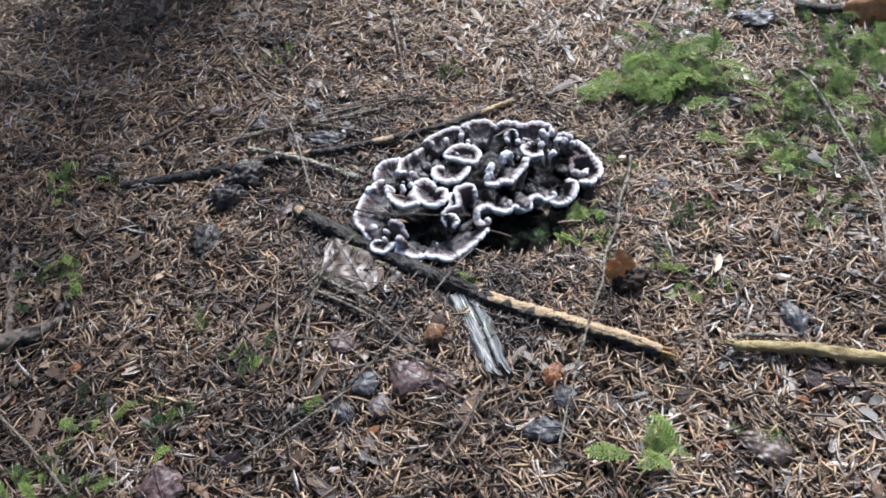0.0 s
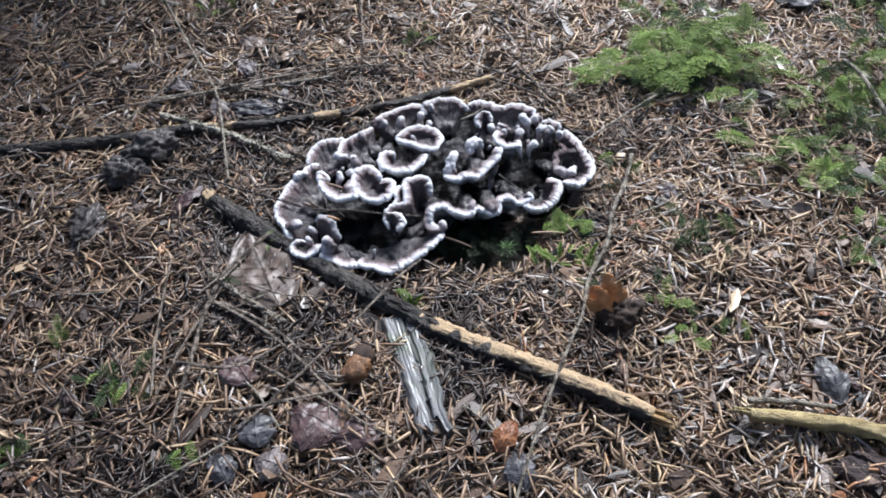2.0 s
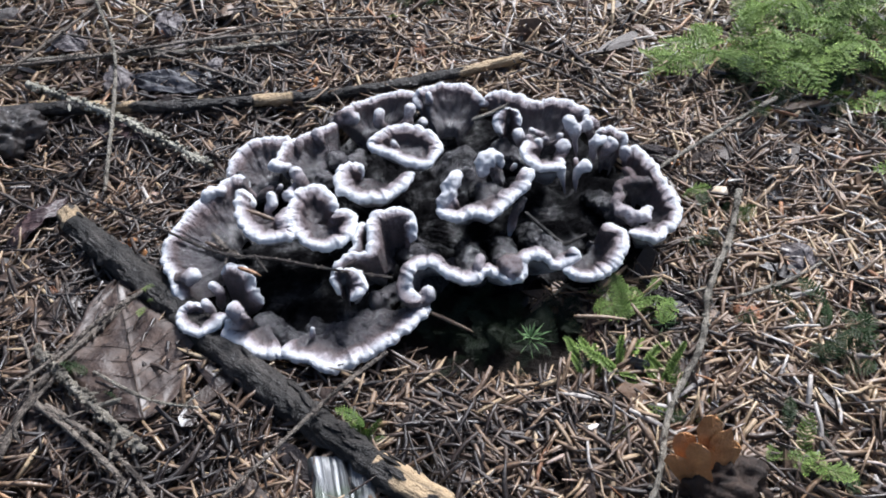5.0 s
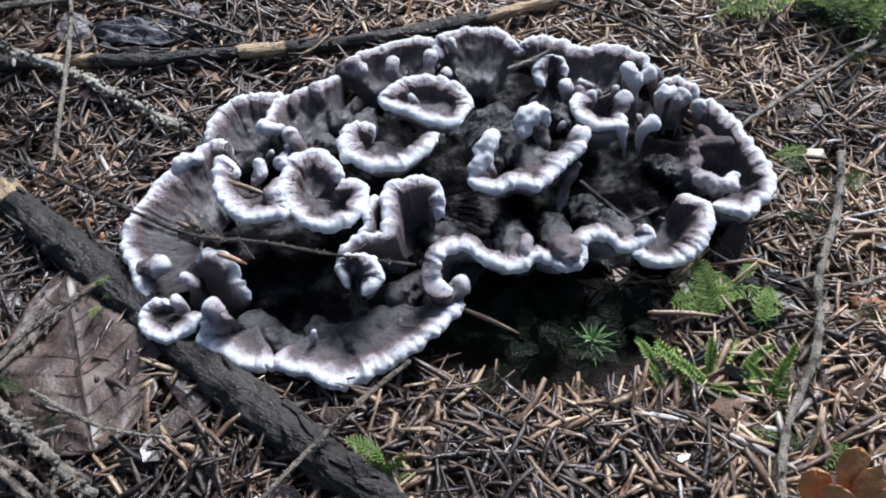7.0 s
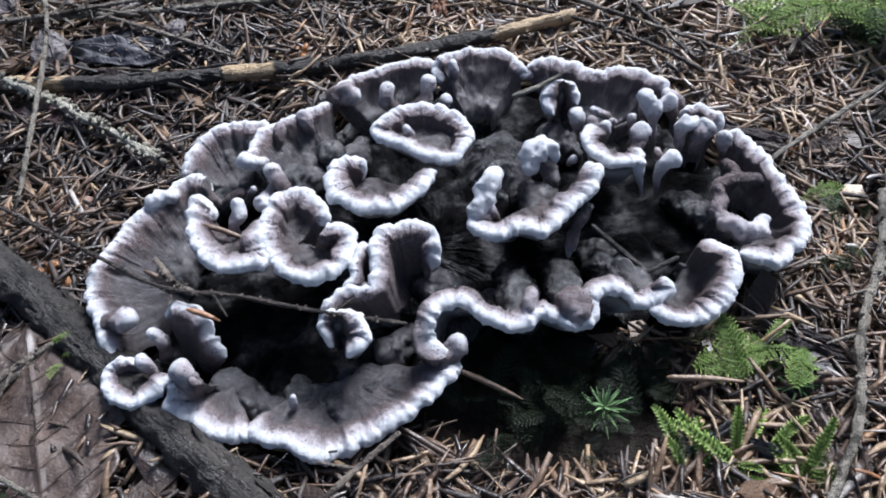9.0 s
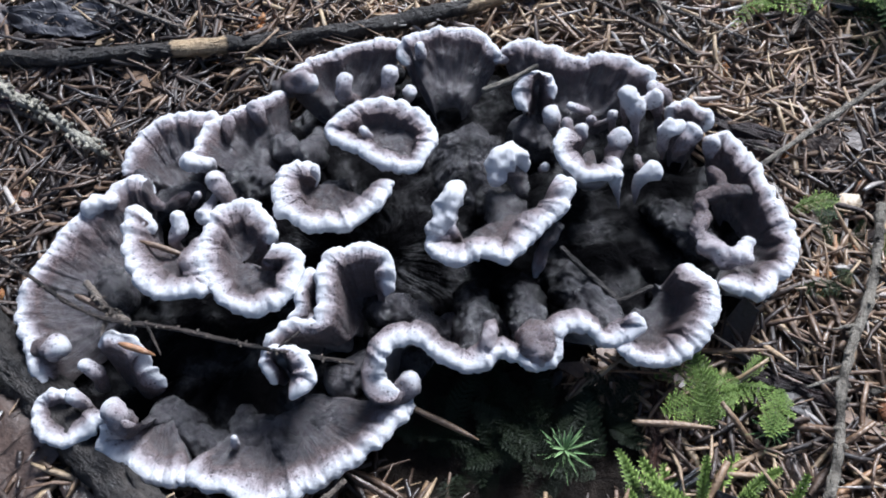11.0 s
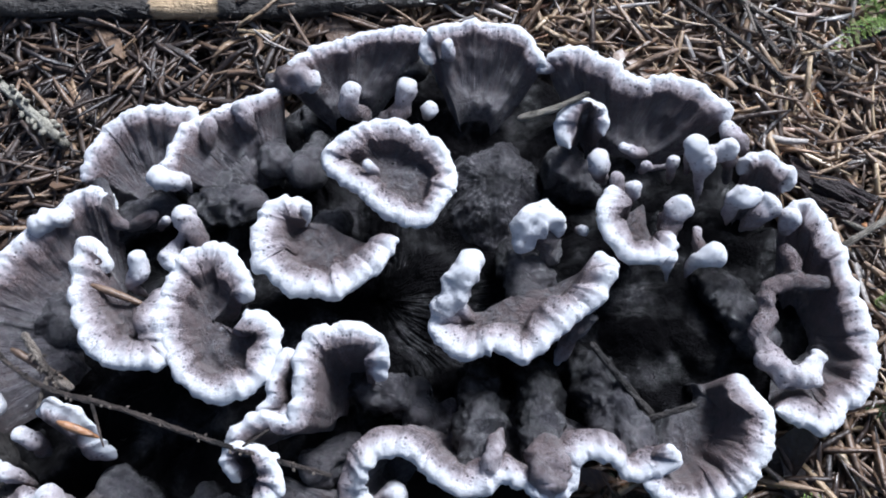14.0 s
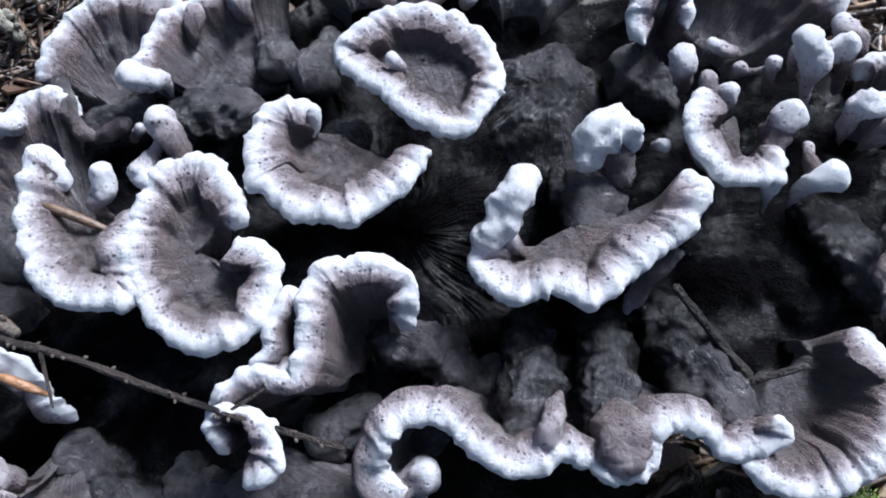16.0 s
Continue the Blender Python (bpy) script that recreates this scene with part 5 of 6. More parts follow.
def crumbs(at, size, seed):
    """A little heap of rotten orange wood crumbs."""
    rnd = random.Random(seed)
    heap = thing("wood_crumb", "crumbled orange-brown rotten wood among the needles", "crumb", (at[0], at[1], ground_z(*at) + 0.004))
    for k in range(9):
        verts, faces = lump((size * rnd.uniform(0.3, 0.6), size * rnd.uniform(0.2, 0.4), size * rnd.uniform(0.3, 0.7)), 2, 0.6, 0.9, seed + k)
        linked("crumb", verts, faces, ORANGE, heap).matrix_local = pose(rnd.gauss(0, size * 0.6), rnd.gauss(0, size * 0.6), rnd.uniform(0, size * 0.8), rnd.uniform(0, 60), rnd.uniform(0, 60), rnd.uniform(0, 360))


for k, (q, size) in enumerate((((0.0004, 0.636), 0.0055), ((0.1723, 0.6197), 0.004), ((0.1866, 0.5797), 0.0045), ((-0.0651, 0.5202), 0.006), ((0.0521, 0.6442), 0.0035), ((0.19, 0.53), 0.004))):
    crumbs(q, size, 20 + 10 * k)


def nut(at, turn):
    """An empty nut-like capsule: two shell halves and a dark tip."""
    body = thing("nut_capsule", "wet orange-brown nut capsule with a dark tip, lying on the needles", "nut", (at[0], at[1], ground_z(*at) + 0.010), turn)
    for k, (cx, sx, tilt) in enumerate(((-0.0012, 0.0100, 0), (0.0022, 0.0092, 4))):
        verts, faces = lump((sx, 0.0076, 0.0076), 4, 0.16, 0.5, k + 3.0)
        half = linked("shell", verts, faces, NUT, body)
        half.matrix_local = pose(cx, 0, 0, 0, tilt, 0)
    verts, faces = lump((0.0075, 0.0072, 0.0072), 3, 0.2, 0.6, 9)
    linked("tip", verts, faces, ROT, body, "dark tip").matrix_local = pose(0.0088, 0.001, 0.001)


nut((0.018, 0.384), 62)


def stub(at):
    """A rotten stub: dark hollow foot with a fan of torn orange wood."""
    x, y = at
    foot = thing("rotten_stub", "dark rotten stub with a torn orange-brown fan of wood on top", "stub", (x, y, ground_z(x, y)))
    verts, faces = lump((0.018, 0.013, 0.017), 5, 0.35, 0.6, 2.2)
    linked("foot", verts, faces, ROT, foot, "dark rotten foot").matrix_local = pose(0.002, -0.004, 0.004)
    rnd = random.Random(4)
    for k in range(6):
        a = -0.75 + 1.1 * k / 5
        ln = 0.024 * (1 - 0.25 * abs(a)) * rnd.uniform(0.8, 1.15)
        d = Vector((math.sin(a) * 0.75, 0.25 + 0.1 * rnd.uniform(-1, 1), math.cos(a)))
        p0 = Vector((-0.003 + a * 0.006, -0.006 + 0.003 * rnd.uniform(-1, 1), 0.010))
        verts, rows = [], 9
        flat = Vector((math.cos(a), 0.3 * rnd.uniform(-1, 1), -math.sin(a))).normalized()
        for i in range(rows):
            u = i / (rows - 1)
            wide = (0.0030 + 0.0015 * u) * (1 + 0.3 * noise.noise(Vector((u * 4, k, 0)))) * (1 if i < rows - 1 else 0.55)
            c = p0 + d * ln * u + Vector((0, 0.004 * u * u, 0.0006 * noise.noise(Vector((u * 5, 0, k)))))
            back = Vector((0, 0.0012 * (1.2 - u), 0))
            verts += [c - flat * wide, c + flat * wide * 0.2 - back * 0.5, c + flat * wide + Vector((0, 0, 0.002 * rnd.uniform(-1, 1) if i == rows - 1 else 0)), c + back]
        faces = sheet(rows, 4, True) + [(3, 2, 1, 0), tuple((rows - 1) * 4 + j for j in range(4))]
        linked("blade", verts, faces, ORANGE, foot, smooth=False)


stub((0.177, 0.418))


def big_needle(a, b, label, tone):
    """A single fallen needle lying on the fungus or beside it."""
    m = tuple((p + q) / 2 + d for p, q, d in zip(a, b, (0, 0, 0.0006)))
    verts, faces, uv, s = tube([a, m, b], [0.0008, 0.0010, 0.0004], 6, 0.002, 0, 0.12)
    ob = linked("needle", verts, faces, NEEDLE, floats={"tone": [tone] * len(verts), "wet": [0.5] * len(verts)}, uv=uv)
    return tagged(ob, label, "needle", "single needles")


big_needle((-0.0087, 0.5264, 0.025), (0.0058, 0.5242, 0.020), "brown spruce needle fallen into a cup of the fungus", 0.5)
big_needle((-0.0226, 0.5082, 0.025), (-0.0082, 0.5031, 0.021), "brown spruce needle caught on the fungus", 0.4)
big_needle((-0.0053, 0.4932, 0.027), (0.0040, 0.4915, 0.024), "orange spruce needle caught on the fungus", 0.91)
big_needle((0.0698, 0.4862, 0.010), (0.0909, 0.4782, 0.006), "long brown needle sticking out from under the fungus", 0.55)
big_needle((0.1313, 0.4830, 0.012), (0.1530, 0.4826, 0.011), "long brown needle on the bark flake", 0.6)


def trunk(at, radius, height):
    """An unseen spruce added only to shade the floor's far left: flared foot and scaly bark."""
    tree = thing("added_shade_tree", "unseen spruce-like trunk with scaly bark, added to shade the far left floor", "tree", (at[0], at[1], ground_z(*at)))
    rows, sides = 60, 48
    verts, uv = [], []
    for i in range(rows):
        z = height * (i / (rows - 1)) ** 1.6
        for j in range(sides):
            a = 2 * math.pi * j / sides
            r = radius * (1 - 0.12 * z / height) + 0.35 * radius * math.exp(-z / 0.12) * (0.7 + 0.5 * math.sin(5 * a + 1))
            r *= 1 + 0.05 * noise.noise(Vector((math.cos(a) * 3, math.sin(a) * 3, z * 9))) + 0.02 * noise.noise(Vector((math.cos(a) * 9, math.sin(a) * 9, z * 25)))
            verts.append((r * math.cos(a), r * math.sin(a), z - 0.03))
            uv.append((a * radius, z))
    faces = sheet(rows, sides, True) + [tuple((rows - 1) * sides + j for j in range(sides))]
    linked("trunk", verts, faces, BARK, tree, uv=uv)


# added out of view, placed so its shadow falls on the far left
trunk((-0.10, 1.36), 0.15, 2.6)


# ---- moss ----
def frond_mesh(name, length, width, pairs, seed, arch=0.35):
    """One feathery moss shoot: an arched stem, paired branches and small pointed leaves on them."""
    rnd = random.Random(seed)
    verts, faces, tone = [], [], []

    def blade(a, d, up, ln, w, tn):
        side = d.cross(up).normalized() * w
        i = len(verts)
        verts.extend([tuple(a - side * 0.5), tuple(a + side * 0.5), tuple(a + d * ln * 0.5 + side + up * w * 0.5), tuple(a + d * ln), tuple(a + d * ln * 0.5 - side + up * w * 0.5)])
        faces.append((i, i + 1, i + 2, i + 3, i + 4))
        # bright tips are the moss's own; dark bases hold shade between fronds
        tone.extend([tn * 0.6, tn * 0.6, tn, tn, tn])

    for k in range(pairs):
        s = k / (pairs - 1)
        c = Vector((0.05 * length * math.sin(3 * s + seed), s * length, arch * length * math.sin(math.pi * min(1, s * 0.9 + 0.1)) * 0.5))
        t = Vector((0, 1, arch * math.cos(math.pi * s) * 0.9)).normalized()
        w = width * 0.5 * math.sin(math.pi * (0.12 + 0.86 * s)) ** 0.8 * rnd.uniform(0.8, 1.1)
        for sgn in (-1, 1):
            d = (Vector((sgn, 0.55, 0)) + t * 0.15 + Vector((0, 0, rnd.uniform(-0.25, 0.1)))).normalized()
            up = Vector((0, 0, 1))
            m = max(3, int(w / 0.0008))
            for j in range(m):
                u = j / m
                a = c + d * w * u + Vector((0, 0, -0.25 * w * u * u))
                tn = 0.3 + 0.7 * (0.4 + 0.6 * u) * rnd.uniform(0.6, 1) * (0.6 + 0.4 * s)
                for q in (-1, 1):
                    e = (d * 0.75 + d.cross(up) * q * 0.8 + up * rnd.uniform(0, 0.5)).normalized()
                    blade(a, e, up, 0.0014 * (1.15 - 0.6 * u), 0.00032, min(1, tn))
            blade(c + d * w * 0.9, d, up, 0.0016, 0.00025, 1.0)
        for q in range(3):
            e = (t + Vector((rnd.uniform(-0.6, 0.6), 0, rnd.uniform(0.2, 0.8)))).normalized()
            blade(c, e, Vector((1, 0, 0)), 0.0016, 0.0003, 0.7)
    me = bpy.data.meshes.new(name)
    me.from_pydata(verts, [], faces)
    me.attributes.new("tone", "FLOAT", "POINT").data.foreach_set("value", np.array(tone, dtype=np.float32))
    return me


FRONDS = []
for k in range(5):
    for mat in (MOSS, DARK_MOSS, MOSS_WITH_SHADE):
        me = frond_mesh("frond", 0.024 + 0.004 * (k % 3), 0.014 + 0.003 * (k % 2), 11 + k, k + 1, 0.3 + 0.1 * (k % 3))
        me.materials.append(mat)
        FRONDS.append(me)


def moss(label, at, spread, count, size=1.0, dark=0.25, seed=0, rise=0.010, lean=50):
    """A tuft of feather moss: fronds leaning out from the middle, each its own part."""
    rnd = random.Random(seed)
    tuft = thing("moss_tuft", label, "moss", (at[0], at[1], ground_z(*at)), group="moss tufts")
    for _ in range(int(count * 1.5)):
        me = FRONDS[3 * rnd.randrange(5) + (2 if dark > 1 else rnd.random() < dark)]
        fr = new("frond", me)
        fr.parent = tuft
        x, y = rnd.gauss(0, spread[0] * 0.5), rnd.gauss(0, spread[1] * 0.5)
        k = size * rnd.uniform(0.5, 1.0)
        z = ground_z(at[0] + x, at[1] + y) - ground_z(*at) + rise * rnd.uniform(0.2, 1.0)
        fr.matrix_local = pose(x, y, z, rnd.uniform(-4, lean), rnd.uniform(-20, 20), rnd.uniform(0, 360)) @ Matrix.Scale(k, 4)
    return tuft


BRIGHT, DIM = "bright green feather moss on the needles", "dull dark green feather moss among the needles"
moss(BRIGHT, (0.235, 0.655), (0.045, 0.022), 26, 1.25, 0.1, 1, 0.020, 26)
# dark fronds laid beneath the bright tufts to deepen them
moss(DIM, (0.245, 0.648), (0.045, 0.018), 22, 0.9, 0.9, 41, 0.008, 20)
moss(BRIGHT, (0.285, 0.682), (0.04, 0.04), 34, 1.35, 0.12, 2, 0.026, 30)
moss(DIM, (0.288, 0.668), (0.04, 0.03), 26, 0.9, 0.9, 42, 0.010, 20)
moss(BRIGHT, (0.317, 0.643), (0.022, 0.025), 12, 1.1, 0.1, 3, 0.016, 34)
moss(DIM, (0.268, 0.628), (0.03, 0.02), 12, 0.9, 0.9, 4)
moss(BRIGHT, (0.385, 0.60), (0.04, 0.05), 28, 1.1, 0.35, 5, 0.018, 46)
moss(BRIGHT, (0.44, 0.645), (0.045, 0.05), 32, 1.1, 0.35, 6, 0.020, 46)
moss(DIM, (0.345, 0.545), (0.04, 0.045), 30, 1.0, 0.4, 7, 0.014, 40)
moss(BRIGHT, (0.43, 0.53), (0.035, 0.06), 32, 1.0, 0.35, 8, 0.016, 46)
moss(BRIGHT, (0.36, 0.775), (0.06, 0.03), 20, 0.8, 0.4, 9)
moss(DIM, (0.46, 0.715), (0.05, 0.04), 22, 0.9, 0.6, 10)
moss(BRIGHT, (0.50, 0.66), (0.03, 0.04), 20, 1.1, 0.35, 11, 0.016, 46)
moss(BRIGHT, (0.358, 0.473), (0.03, 0.03), 12, 0.7, 0.4, 12)
moss(DIM, (-0.312, 0.484), (0.03, 0.028), 18, 0.8, 0.6, 13)
moss(DIM, (-0.33, 0.61), (0.016, 0.03), 12, 0.8, 0.5, 14)
moss(DIM, (-0.281, 0.608), (0.012, 0.014), 6, 0.7, 0.5, 15)
moss(BRIGHT, (0.162, 0.494), (0.010, 0.008), 8, 0.8, 0.0, 16, 0.012, 24)
moss("pale green feather moss sprig on the needles", (0.162, 0.262), (0.026, 0.010), 8, 1.1, 0.0, 17, 0.014)
moss(BRIGHT, (-0.195, 0.338), (0.02, 0.03), 12, 0.6, 0.75, 18)
moss(DIM, (-0.249, 0.344), (0.02, 0.024), 9, 0.7, 0.4, 19)
moss(BRIGHT, (-0.078, 0.333), (0.008, 0.016), 4, 0.6, 0.3, 20, 0.010)
moss(BRIGHT, (0.052, 0.428), (0.003, 0.006), 3, 0.45, 0.0, 21, 0.018)
moss(DIM, (-0.0606, 0.453), (0.008, 0.006), 5, 0.4, 0.9, 36, 0.010)
moss("yellow-green moss on the bark of the stick", (-0.0456, 0.486), (0.0025, 0.0025), 3, 0.3, 0.0, 37, 0.022)
moss(BRIGHT, (-0.169, 0.413), (0.008, 0.008), 3, 0.5, 0.0, 22)
moss(DIM, (-0.136, 0.381), (0.026, 0.012), 8, 0.7, 0.7, 23)
moss(DIM, (0.241, 0.476), (0.026, 0.018), 16, 0.7, 0.8, 24)
moss(DIM, (0.237, 0.272), (0.016, 0.014), 6, 0.7, 0.5, 25)
moss(BRIGHT, (0.224, 0.400), (0.02, 0.016), 7, 0.6, 0.2, 26)
moss(BRIGHT, (0.055, 0.715), (0.02, 0.016), 7, 0.7, 0.4, 27)
moss(DIM, (-0.123, 0.785), (0.024, 0.02), 9, 0.7, 0.7, 28)
moss(BRIGHT, (-0.253, 0.293), (0.03, 0.02), 12, 0.6, 0.75, 29)
moss(DIM, (-0.285, 0.292), (0.02, 0.02), 9, 0.7, 0.4, 30)
moss("low dark moss by the fungus, its shade painted into the colour", (0.106, 0.484), (0.036, 0.018), 60, 0.6, 2.0, 31, 0.006)
moss(DIM, (0.165, 0.448), (0.02, 0.012), 8, 0.6, 0.3, 32, 0.006)
moss(DIM, (0.205, 0.425), (0.012, 0.010), 6, 0.6, 0.2, 33)
moss(DIM, (0.20, 0.545), (0.016, 0.022), 7, 0.6, 0.6, 34)


SHOOTS = []
for k in range(3):
    me = frond_mesh("shoot", 0.015 + 0.003 * k, 0.0035, 16, 40 + k, 0.5)
    me.materials.append(MOSS)
    SHOOTS.append(me)
patch = thing("moss_tuft", "low bright moss with short upright scaly shoots", "moss", (0.15, 0.459, ground_z(0.15, 0.459)), group="moss tufts")
rnd = random.Random(77)
for _ in range(22):
    shoot = new("shoot", rnd.choice(SHOOTS))
    shoot.parent = patch
    shoot.matrix_local = pose(rnd.uniform(-0.02, 0.018), rnd.gauss(0, 0.004), rnd.uniform(0.002, 0.006), rnd.uniform(5, 40), 0, rnd.uniform(-90, 90)) @ Matrix.Scale(rnd.uniform(0.6, 1.0), 4)


sprig = thing("moss_tuft", "small upright moss sprig on the stick", "moss", (0.051, 0.429, ground_z(0.051, 0.429)), group="moss tufts")
for k, (x, y, lean, turn) in enumerate(((0.0, 0.0, 72, 10), (0.002, -0.002, 60, -40), (-0.002, 0.001, 64, 60), (0.001, 0.002, 80, 150))):
    shoot = new("shoot", SHOOTS[k % 3])
    shoot.parent = sprig
    shoot.matrix_local = pose(x, y, 0.006, lean, 0, turn) @ Matrix.Scale(0.85 - 0.1 * k, 4)


def star_moss(at, size, seed):
    """A rosette of narrow pointed leaves on a short stem."""
    rnd = random.Random(seed)
    plant = thing("star_moss", "pale green star-shaped moss rosette beside the fungus", "moss", (at[0], at[1], ground_z(*at) + at[2] if len(at) > 2 else ground_z(*at[:2])))
    verts, faces, uv, s = tube([(0, 0, 0), (0.0004, 0.0003, 0.005), (0, 0, 0.010)], [0.0006, 0.0005, 0.0005], 6, 0.001)
    linked("stem", verts, faces, STAR_MOSS, plant, floats={"tone": [0.2] * len(verts)}, uv=uv)
    verts, faces, tone = [], [], []
    for k in range(26):
        a, rise = k * 2.4, 0.15 + 0.75 * (k / 26) + rnd.uniform(-0.1, 0.1)
        d = Vector((math.cos(a) * math.cos(rise), math.sin(a) * math.cos(rise), math.sin(rise)))
        ln = size * rnd.uniform(0.75, 1.1) * (1.1 - 0.5 * k / 26)
        side = d.cross(Vector((0, 0, 1))).normalized() * size * 0.04
        b = Vector((0, 0, 0.006 + 0.004 * k / 26))
        i = len(verts)
        mid = b + d * ln * 0.5 + Vector((0, 0, 0.06 * ln))
        verts += [b - side * 0.6, b + side * 0.6, mid + side, mid - side, b + d * ln - Vector((0, 0, 0.05 * ln)), mid - Vector((0, 0, 0.0004))]
        faces += [(i, i + 1, i + 5), (i + 1, i + 2, i + 5), (i + 3, i, i + 5), (i + 2, i + 4, i + 5), (i + 4, i + 3, i + 5)]
        tone += [0.3, 0.3, 0.8, 0.8, 1.0, 0.6]
    linked("leaves", verts, faces, STAR_MOSS, plant, floats={"tone": tone}, smooth=False)


star_moss((0.114, 0.477), 0.010, 1)
star_moss((0.169, 0.484), 0.008, 2)


# ---- needle litter ----
def needle_litter(name, count, rings, box, keep, layer, seed, label, tilt=14, shade=0.55, thin=0.15):
    """Fallen spruce needles as real geometry, one joined mesh: bent, tapered four-sided prisms strewn over the soil."""
    rng = np.random.default_rng(seed)
    x, y = rng.uniform(box[0], box[1], count * 5), rng.uniform(box[2], box[3], count * 5)
    clumps = np.array([noise.noise(Vector((a / 0.022, b / 0.022, seed))) for a, b in zip(x, y)])
    length = np.clip(rng.normal(18.5, 3.6, count * 5), 7, 26) * MM
    yaw = rng.uniform(0, 2 * np.pi, count * 5)
    ex, ey = np.cos(yaw) * length * 0.5, np.sin(yaw) * length * 0.5
    ok = keep(x, y) & ~on_fungus(x + ex, y + ey) & ~on_fungus(x - ex, y - ey) & (rng.random(count * 5) < 0.7 + 0.95 * clumps)
    x, y, length, yaw = (v[ok][:count] for v in (x, y, length, yaw))
    n = len(x)
    tint = np.array([noise.noise(Vector((a / 0.05, b / 0.05, 11.0))) for a, b in zip(x, y)])
    drift = np.array([noise.noise(Vector((a / 0.17, b / 0.17, 4.0))) for a, b in zip(x, y)])
    half = np.where(rng.random(n) < thin, rng.uniform(0.28, 0.5, n), rng.uniform(0.6, 1.12, n)) * MM
    pitch = np.radians(rng.normal(0, tilt, n))
    base = np.array([ground_z(a, b) for a, b in zip(x, y)])
    z = base + layer[0] + (layer[1] - layer[0]) * rng.random(n) ** 1.5 + np.abs(np.sin(pitch)) * length * 0.3
    d = np.stack([np.cos(yaw) * np.cos(pitch), np.sin(yaw) * np.cos(pitch), np.sin(pitch)], 1)
    side = np.stack([-np.sin(yaw), np.cos(yaw), 0 * yaw], 1)
    up = np.cross(d, side)
    roll = rng.normal(0, 0.4, n)
    a = side * np.cos(roll)[:, None] + up * np.sin(roll)[:, None]
    b = -side * np.sin(roll)[:, None] + up * np.cos(roll)[:, None]
    bend = rng.normal(0, 0.06, n)
    mid = np.stack([x, y, z], 1)
    verts = np.empty((n, rings, 4, 3))
    for k in range(rings):
        u = k / (rings - 1)
        w = half * (0.55 + 0.6 * np.sin(np.pi * min(1, 0.15 + 0.8 * u))) * (0.5 if k == rings - 1 else 1.0)
        c = mid + d * ((u - 0.5) * length)[:, None] + side * (bend * length * (4 * (u - 0.5) ** 2))[:, None]
        for j, (p, q) in enumerate(((1, 0), (0.05, 0.6), (-1, 0), (0, -0.5))):
            verts[:, k, j] = c + a * (p * w)[:, None] + b * (q * w)[:, None]
    quads = [(k * 4 + j, k * 4 + (j + 1) % 4, (k + 1) * 4 + (j + 1) % 4, (k + 1) * 4 + j) for k in range(rings - 1) for j in range(4)]
    quads += [(3, 2, 1, 0), tuple((rings - 1) * 4 + j for j in range(4))]
    faces = (np.array(quads)[None] + (np.arange(n) * rings * 4)[:, None, None]).reshape(-1, 4)
    me = bpy.data.meshes.new(name)
    me.vertices.add(n * rings * 4)
    me.vertices.foreach_set("co", verts.astype(np.float32).ravel())
    me.loops.add(faces.size)
    me.loops.foreach_set("vertex_index", faces.astype(np.int32).ravel())
    me.polygons.add(len(faces))
    me.polygons.foreach_set("loop_start", np.arange(0, faces.size, 4, dtype=np.int32))
    me.update(calc_edges=True)
    me.polygons.foreach_set("use_smooth", [True] * len(faces))
    me.materials.append(NEEDLE)
    # tone climbs right and back, holding the uneven light; darker pool at back left
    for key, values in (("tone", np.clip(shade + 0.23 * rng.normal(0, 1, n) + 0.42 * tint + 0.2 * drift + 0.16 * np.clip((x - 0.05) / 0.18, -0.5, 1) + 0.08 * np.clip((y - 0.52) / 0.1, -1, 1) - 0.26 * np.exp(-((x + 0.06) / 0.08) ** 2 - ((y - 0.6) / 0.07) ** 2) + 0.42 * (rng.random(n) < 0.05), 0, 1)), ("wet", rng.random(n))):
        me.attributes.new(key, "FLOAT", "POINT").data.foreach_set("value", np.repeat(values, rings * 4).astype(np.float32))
    return tagged(new(name, me), label, "needles", kind="stuff")


def seen_floor(x, y):
    """The stretch of floor round the fungus, wider at the back."""
    left, right, back = -0.30 - 0.28 * (y - 0.25), 0.28 + 0.42 * (y - 0.2), 0.90 - 0.2 * x
    # needles left out where the fungus shades the floor, so it stays dark
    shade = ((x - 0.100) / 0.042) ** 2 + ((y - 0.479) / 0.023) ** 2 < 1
    on_leaf = (((x + 0.049) / 0.024) ** 2 + ((y - 0.464) / 0.028) ** 2 < 1) & (np.sin(x * 91000 + y * 57000) < -0.1)
    return ~shade & ~on_leaf & (x > left - 0.05) & (x < right + 0.06) & (y < back + 0.06) & ~on_fungus(x, y)


def on_fungus(x, y):
    """Whether places lie under the fungus: crossings of its outline to one side, counted."""
    inside = np.zeros(len(x), dtype=bool)
    px, py = ((np.array(FUNGUS_OUTLINE) * 1.06 * MM) + np.array(FUNGUS_AT[:2])).T
    for a, b, c, d in zip(px, py, np.roll(px, -1), np.roll(py, -1)):
        inside ^= ((b > y) != (d > y)) & (x < a + (c - a) * (y - b) / (d - b + 1e-12))
    return inside


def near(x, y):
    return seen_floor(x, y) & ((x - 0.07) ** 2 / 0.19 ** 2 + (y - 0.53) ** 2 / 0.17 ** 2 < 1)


def away(x, y):
    return seen_floor(x, y) & ~near(x, y)


# litter near the fungus gets a darker mean tone than the rest
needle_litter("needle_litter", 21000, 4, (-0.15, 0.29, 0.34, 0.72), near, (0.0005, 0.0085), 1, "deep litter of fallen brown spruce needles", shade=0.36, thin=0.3)
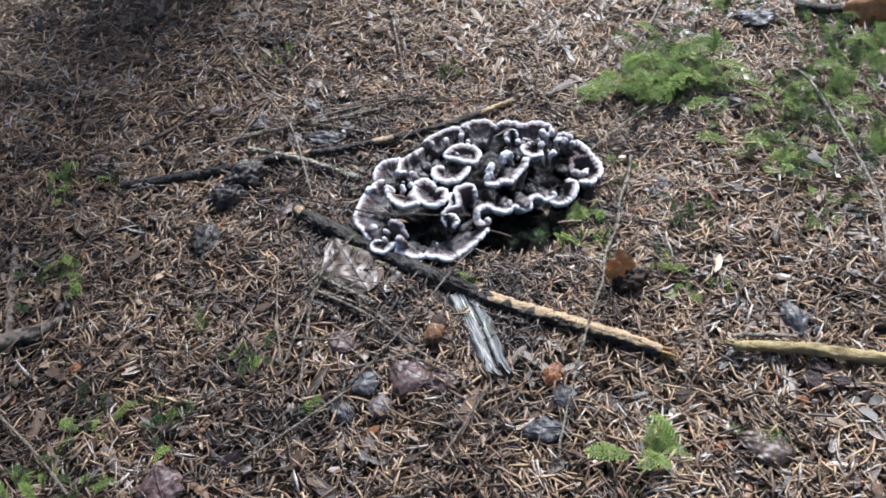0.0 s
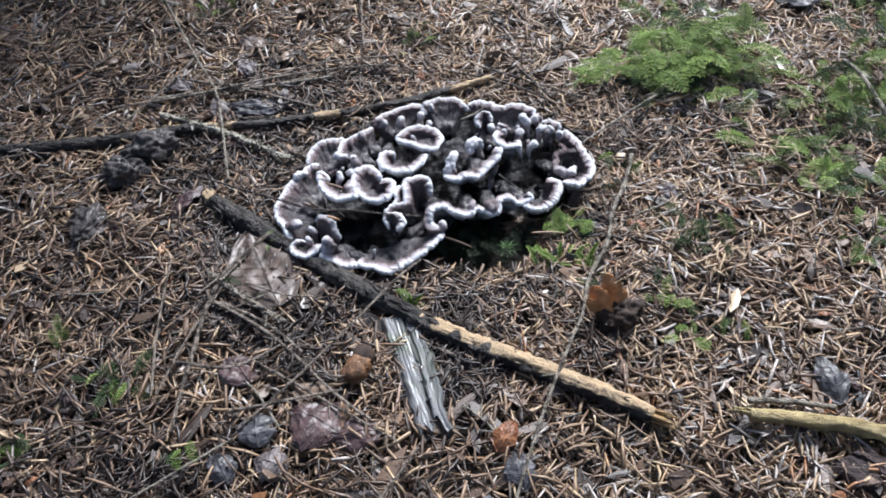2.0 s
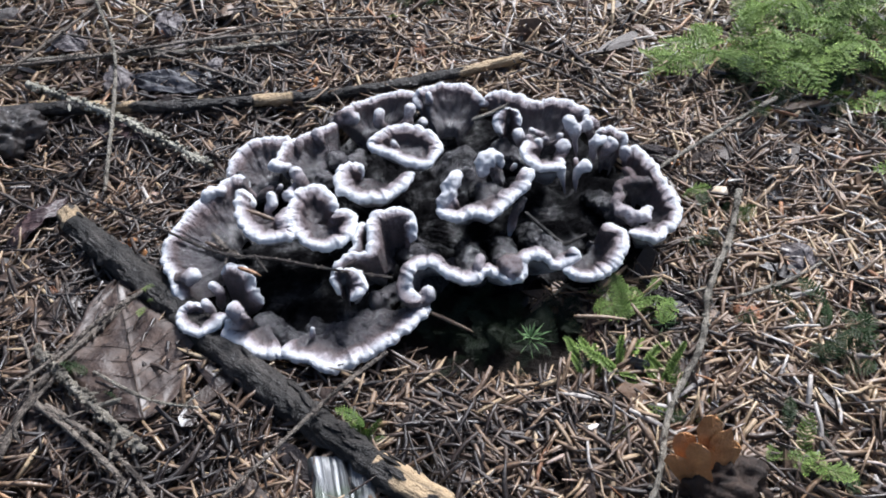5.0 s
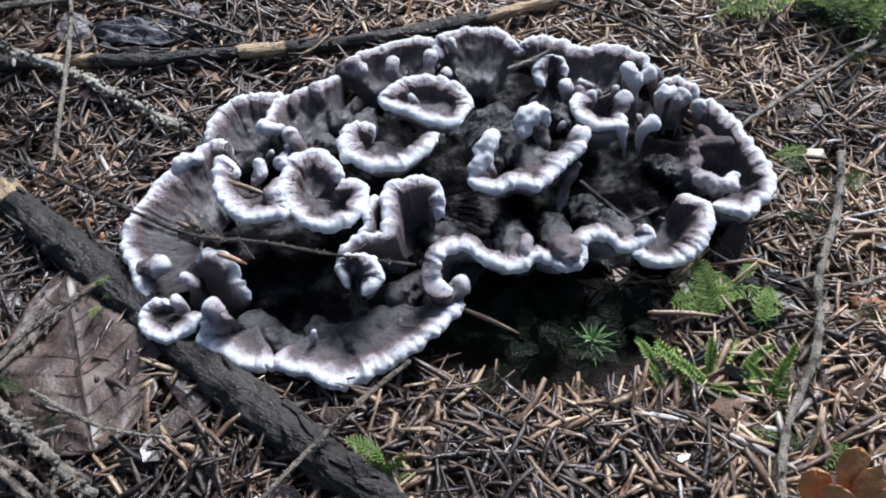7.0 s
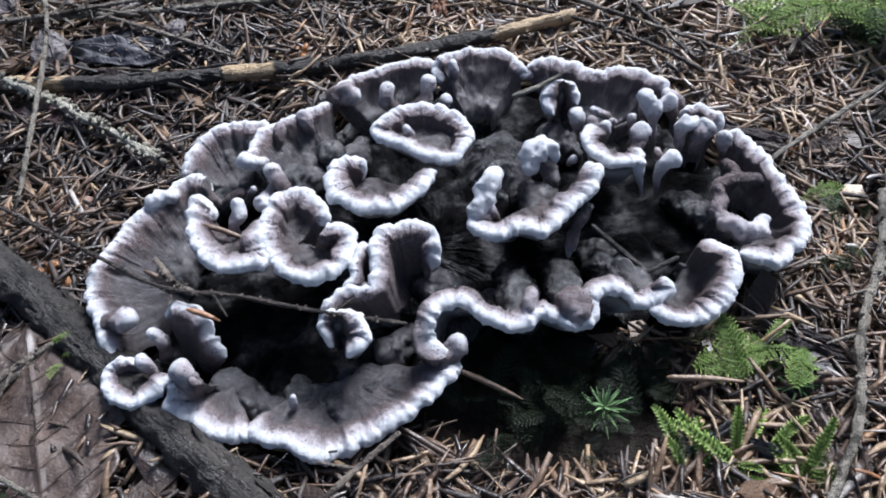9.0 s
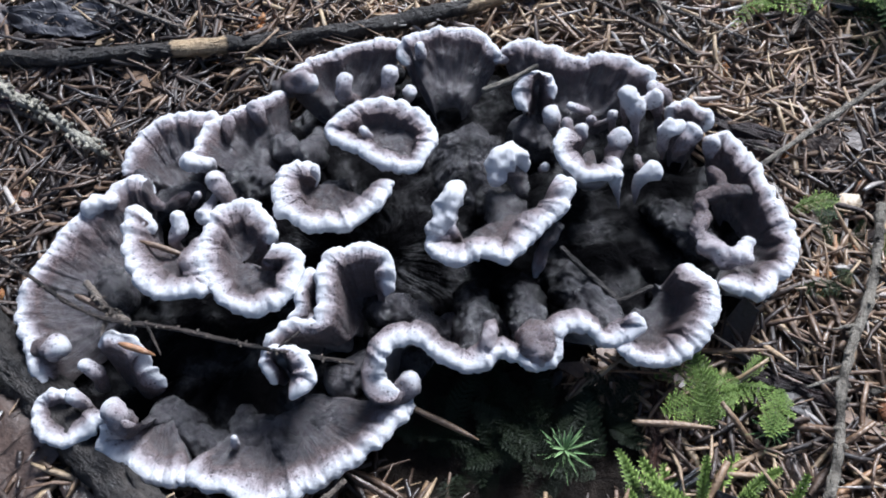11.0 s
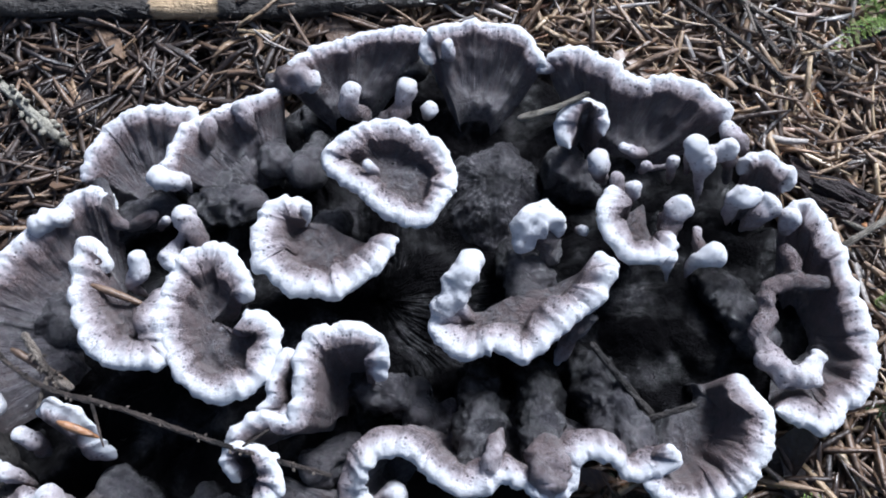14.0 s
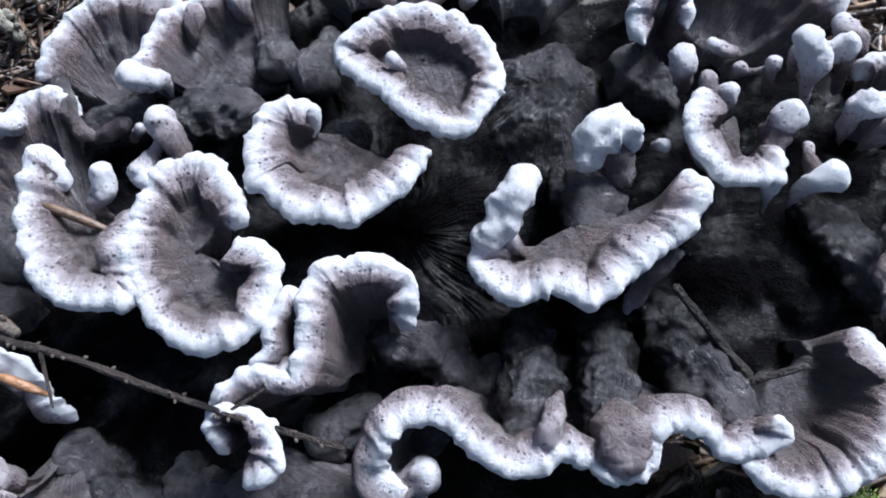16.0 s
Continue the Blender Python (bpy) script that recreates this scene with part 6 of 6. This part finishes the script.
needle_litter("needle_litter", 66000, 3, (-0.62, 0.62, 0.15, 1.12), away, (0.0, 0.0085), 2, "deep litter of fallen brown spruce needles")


def chip_litter(name, count, seed, sizes, limits, label, narrow=(1.0, 2.6), tip=0.35, pale=0.08):
    """Bark flakes, bud scales and crumbs: small bent plates of uneven outline, one joined mesh."""
    rng = np.random.default_rng(seed)
    x, y = rng.uniform(-0.62, 0.62, count * 4), rng.uniform(0.15, 1.12, count * 4)
    ok = seen_floor(x, y)
    x, y = x[ok][:count], y[ok][:count]
    n = len(x)
    size = np.clip(rng.lognormal(*sizes, n), *limits) * MM
    yaw, pitch, lean = rng.uniform(0, 2 * np.pi, n), rng.normal(0, tip, n), rng.normal(0, tip, n)
    z = np.array([ground_z(a, b) for a, b in zip(x, y)]) + 0.001 + 0.008 * rng.random(n) ** 1.3
    u = np.stack([np.cos(yaw) * np.cos(pitch), np.sin(yaw) * np.cos(pitch), np.sin(pitch)], 1)
    v = np.stack([-np.sin(yaw), np.cos(yaw), np.tan(lean)], 1)
    w = np.cross(u, v)
    long, bow = rng.uniform(*narrow, n), rng.normal(0, 0.25, n)
    ring = np.linspace(0, 2 * np.pi, 7)[:-1]
    verts = np.empty((n, 14, 3))
    mid = np.stack([x, y, z], 1)
    verts[:, 12] = mid + w * (size * 0.1 + bow * size * 0.3)[:, None]
    verts[:, 13] = mid - w * (size * 0.12 - bow * size * 0.3)[:, None]
    for k, a in enumerate(ring):
        r = size * rng.uniform(0.6, 1.15, n)
        p = mid + u * (r * long * np.cos(a) * 0.6)[:, None] + v * (r * 0.5 * np.sin(a))[:, None]
        verts[:, k] = p + w * (size * 0.07)[:, None]
        verts[:, k + 6] = p - w * (size * 0.07)[:, None]
    tris = []
    for k in range(6):
        q = (k + 1) % 6
        tris += [(k, q, 12), (q + 6, k + 6, 13), (k, k + 6, q + 6), (k, q + 6, q)]
    faces = (np.array(tris)[None] + (np.arange(n) * 14)[:, None, None]).reshape(-1, 3)
    me = bpy.data.meshes.new(name)
    me.vertices.add(n * 14)
    me.vertices.foreach_set("co", verts.astype(np.float32).ravel())
    me.loops.add(faces.size)
    me.loops.foreach_set("vertex_index", faces.astype(np.int32).ravel())
    me.polygons.add(len(faces))
    me.polygons.foreach_set("loop_start", np.arange(0, faces.size, 3, dtype=np.int32))
    me.update(calc_edges=True)
    me.polygons.foreach_set("use_smooth", [False] * len(faces))
    me.materials.append(NEEDLE)
    for key, values in (("tone", np.where(rng.random(n) < pale, rng.uniform(0.82, 0.97, n), rng.uniform(0, 0.55, n))), ("wet", rng.random(n))):
        me.attributes.new(key, "FLOAT", "POINT").data.foreach_set("value", np.repeat(values, 14).astype(np.float32))
    return tagged(new(name, me), label, "litter", kind="stuff")


chip_litter("chip_litter", 6500, 5, (1.15, 0.6), (1.2, 9.0), "loose bark flakes, bud scales and wet crumbs among the needles")
chip_litter("flake_litter", 1500, 6, (1.7, 0.4), (3.0, 11.0), "long dark flakes of bark and rotten leaf lying flat among the needles", (2.0, 4.5), 0.16, 0.0)
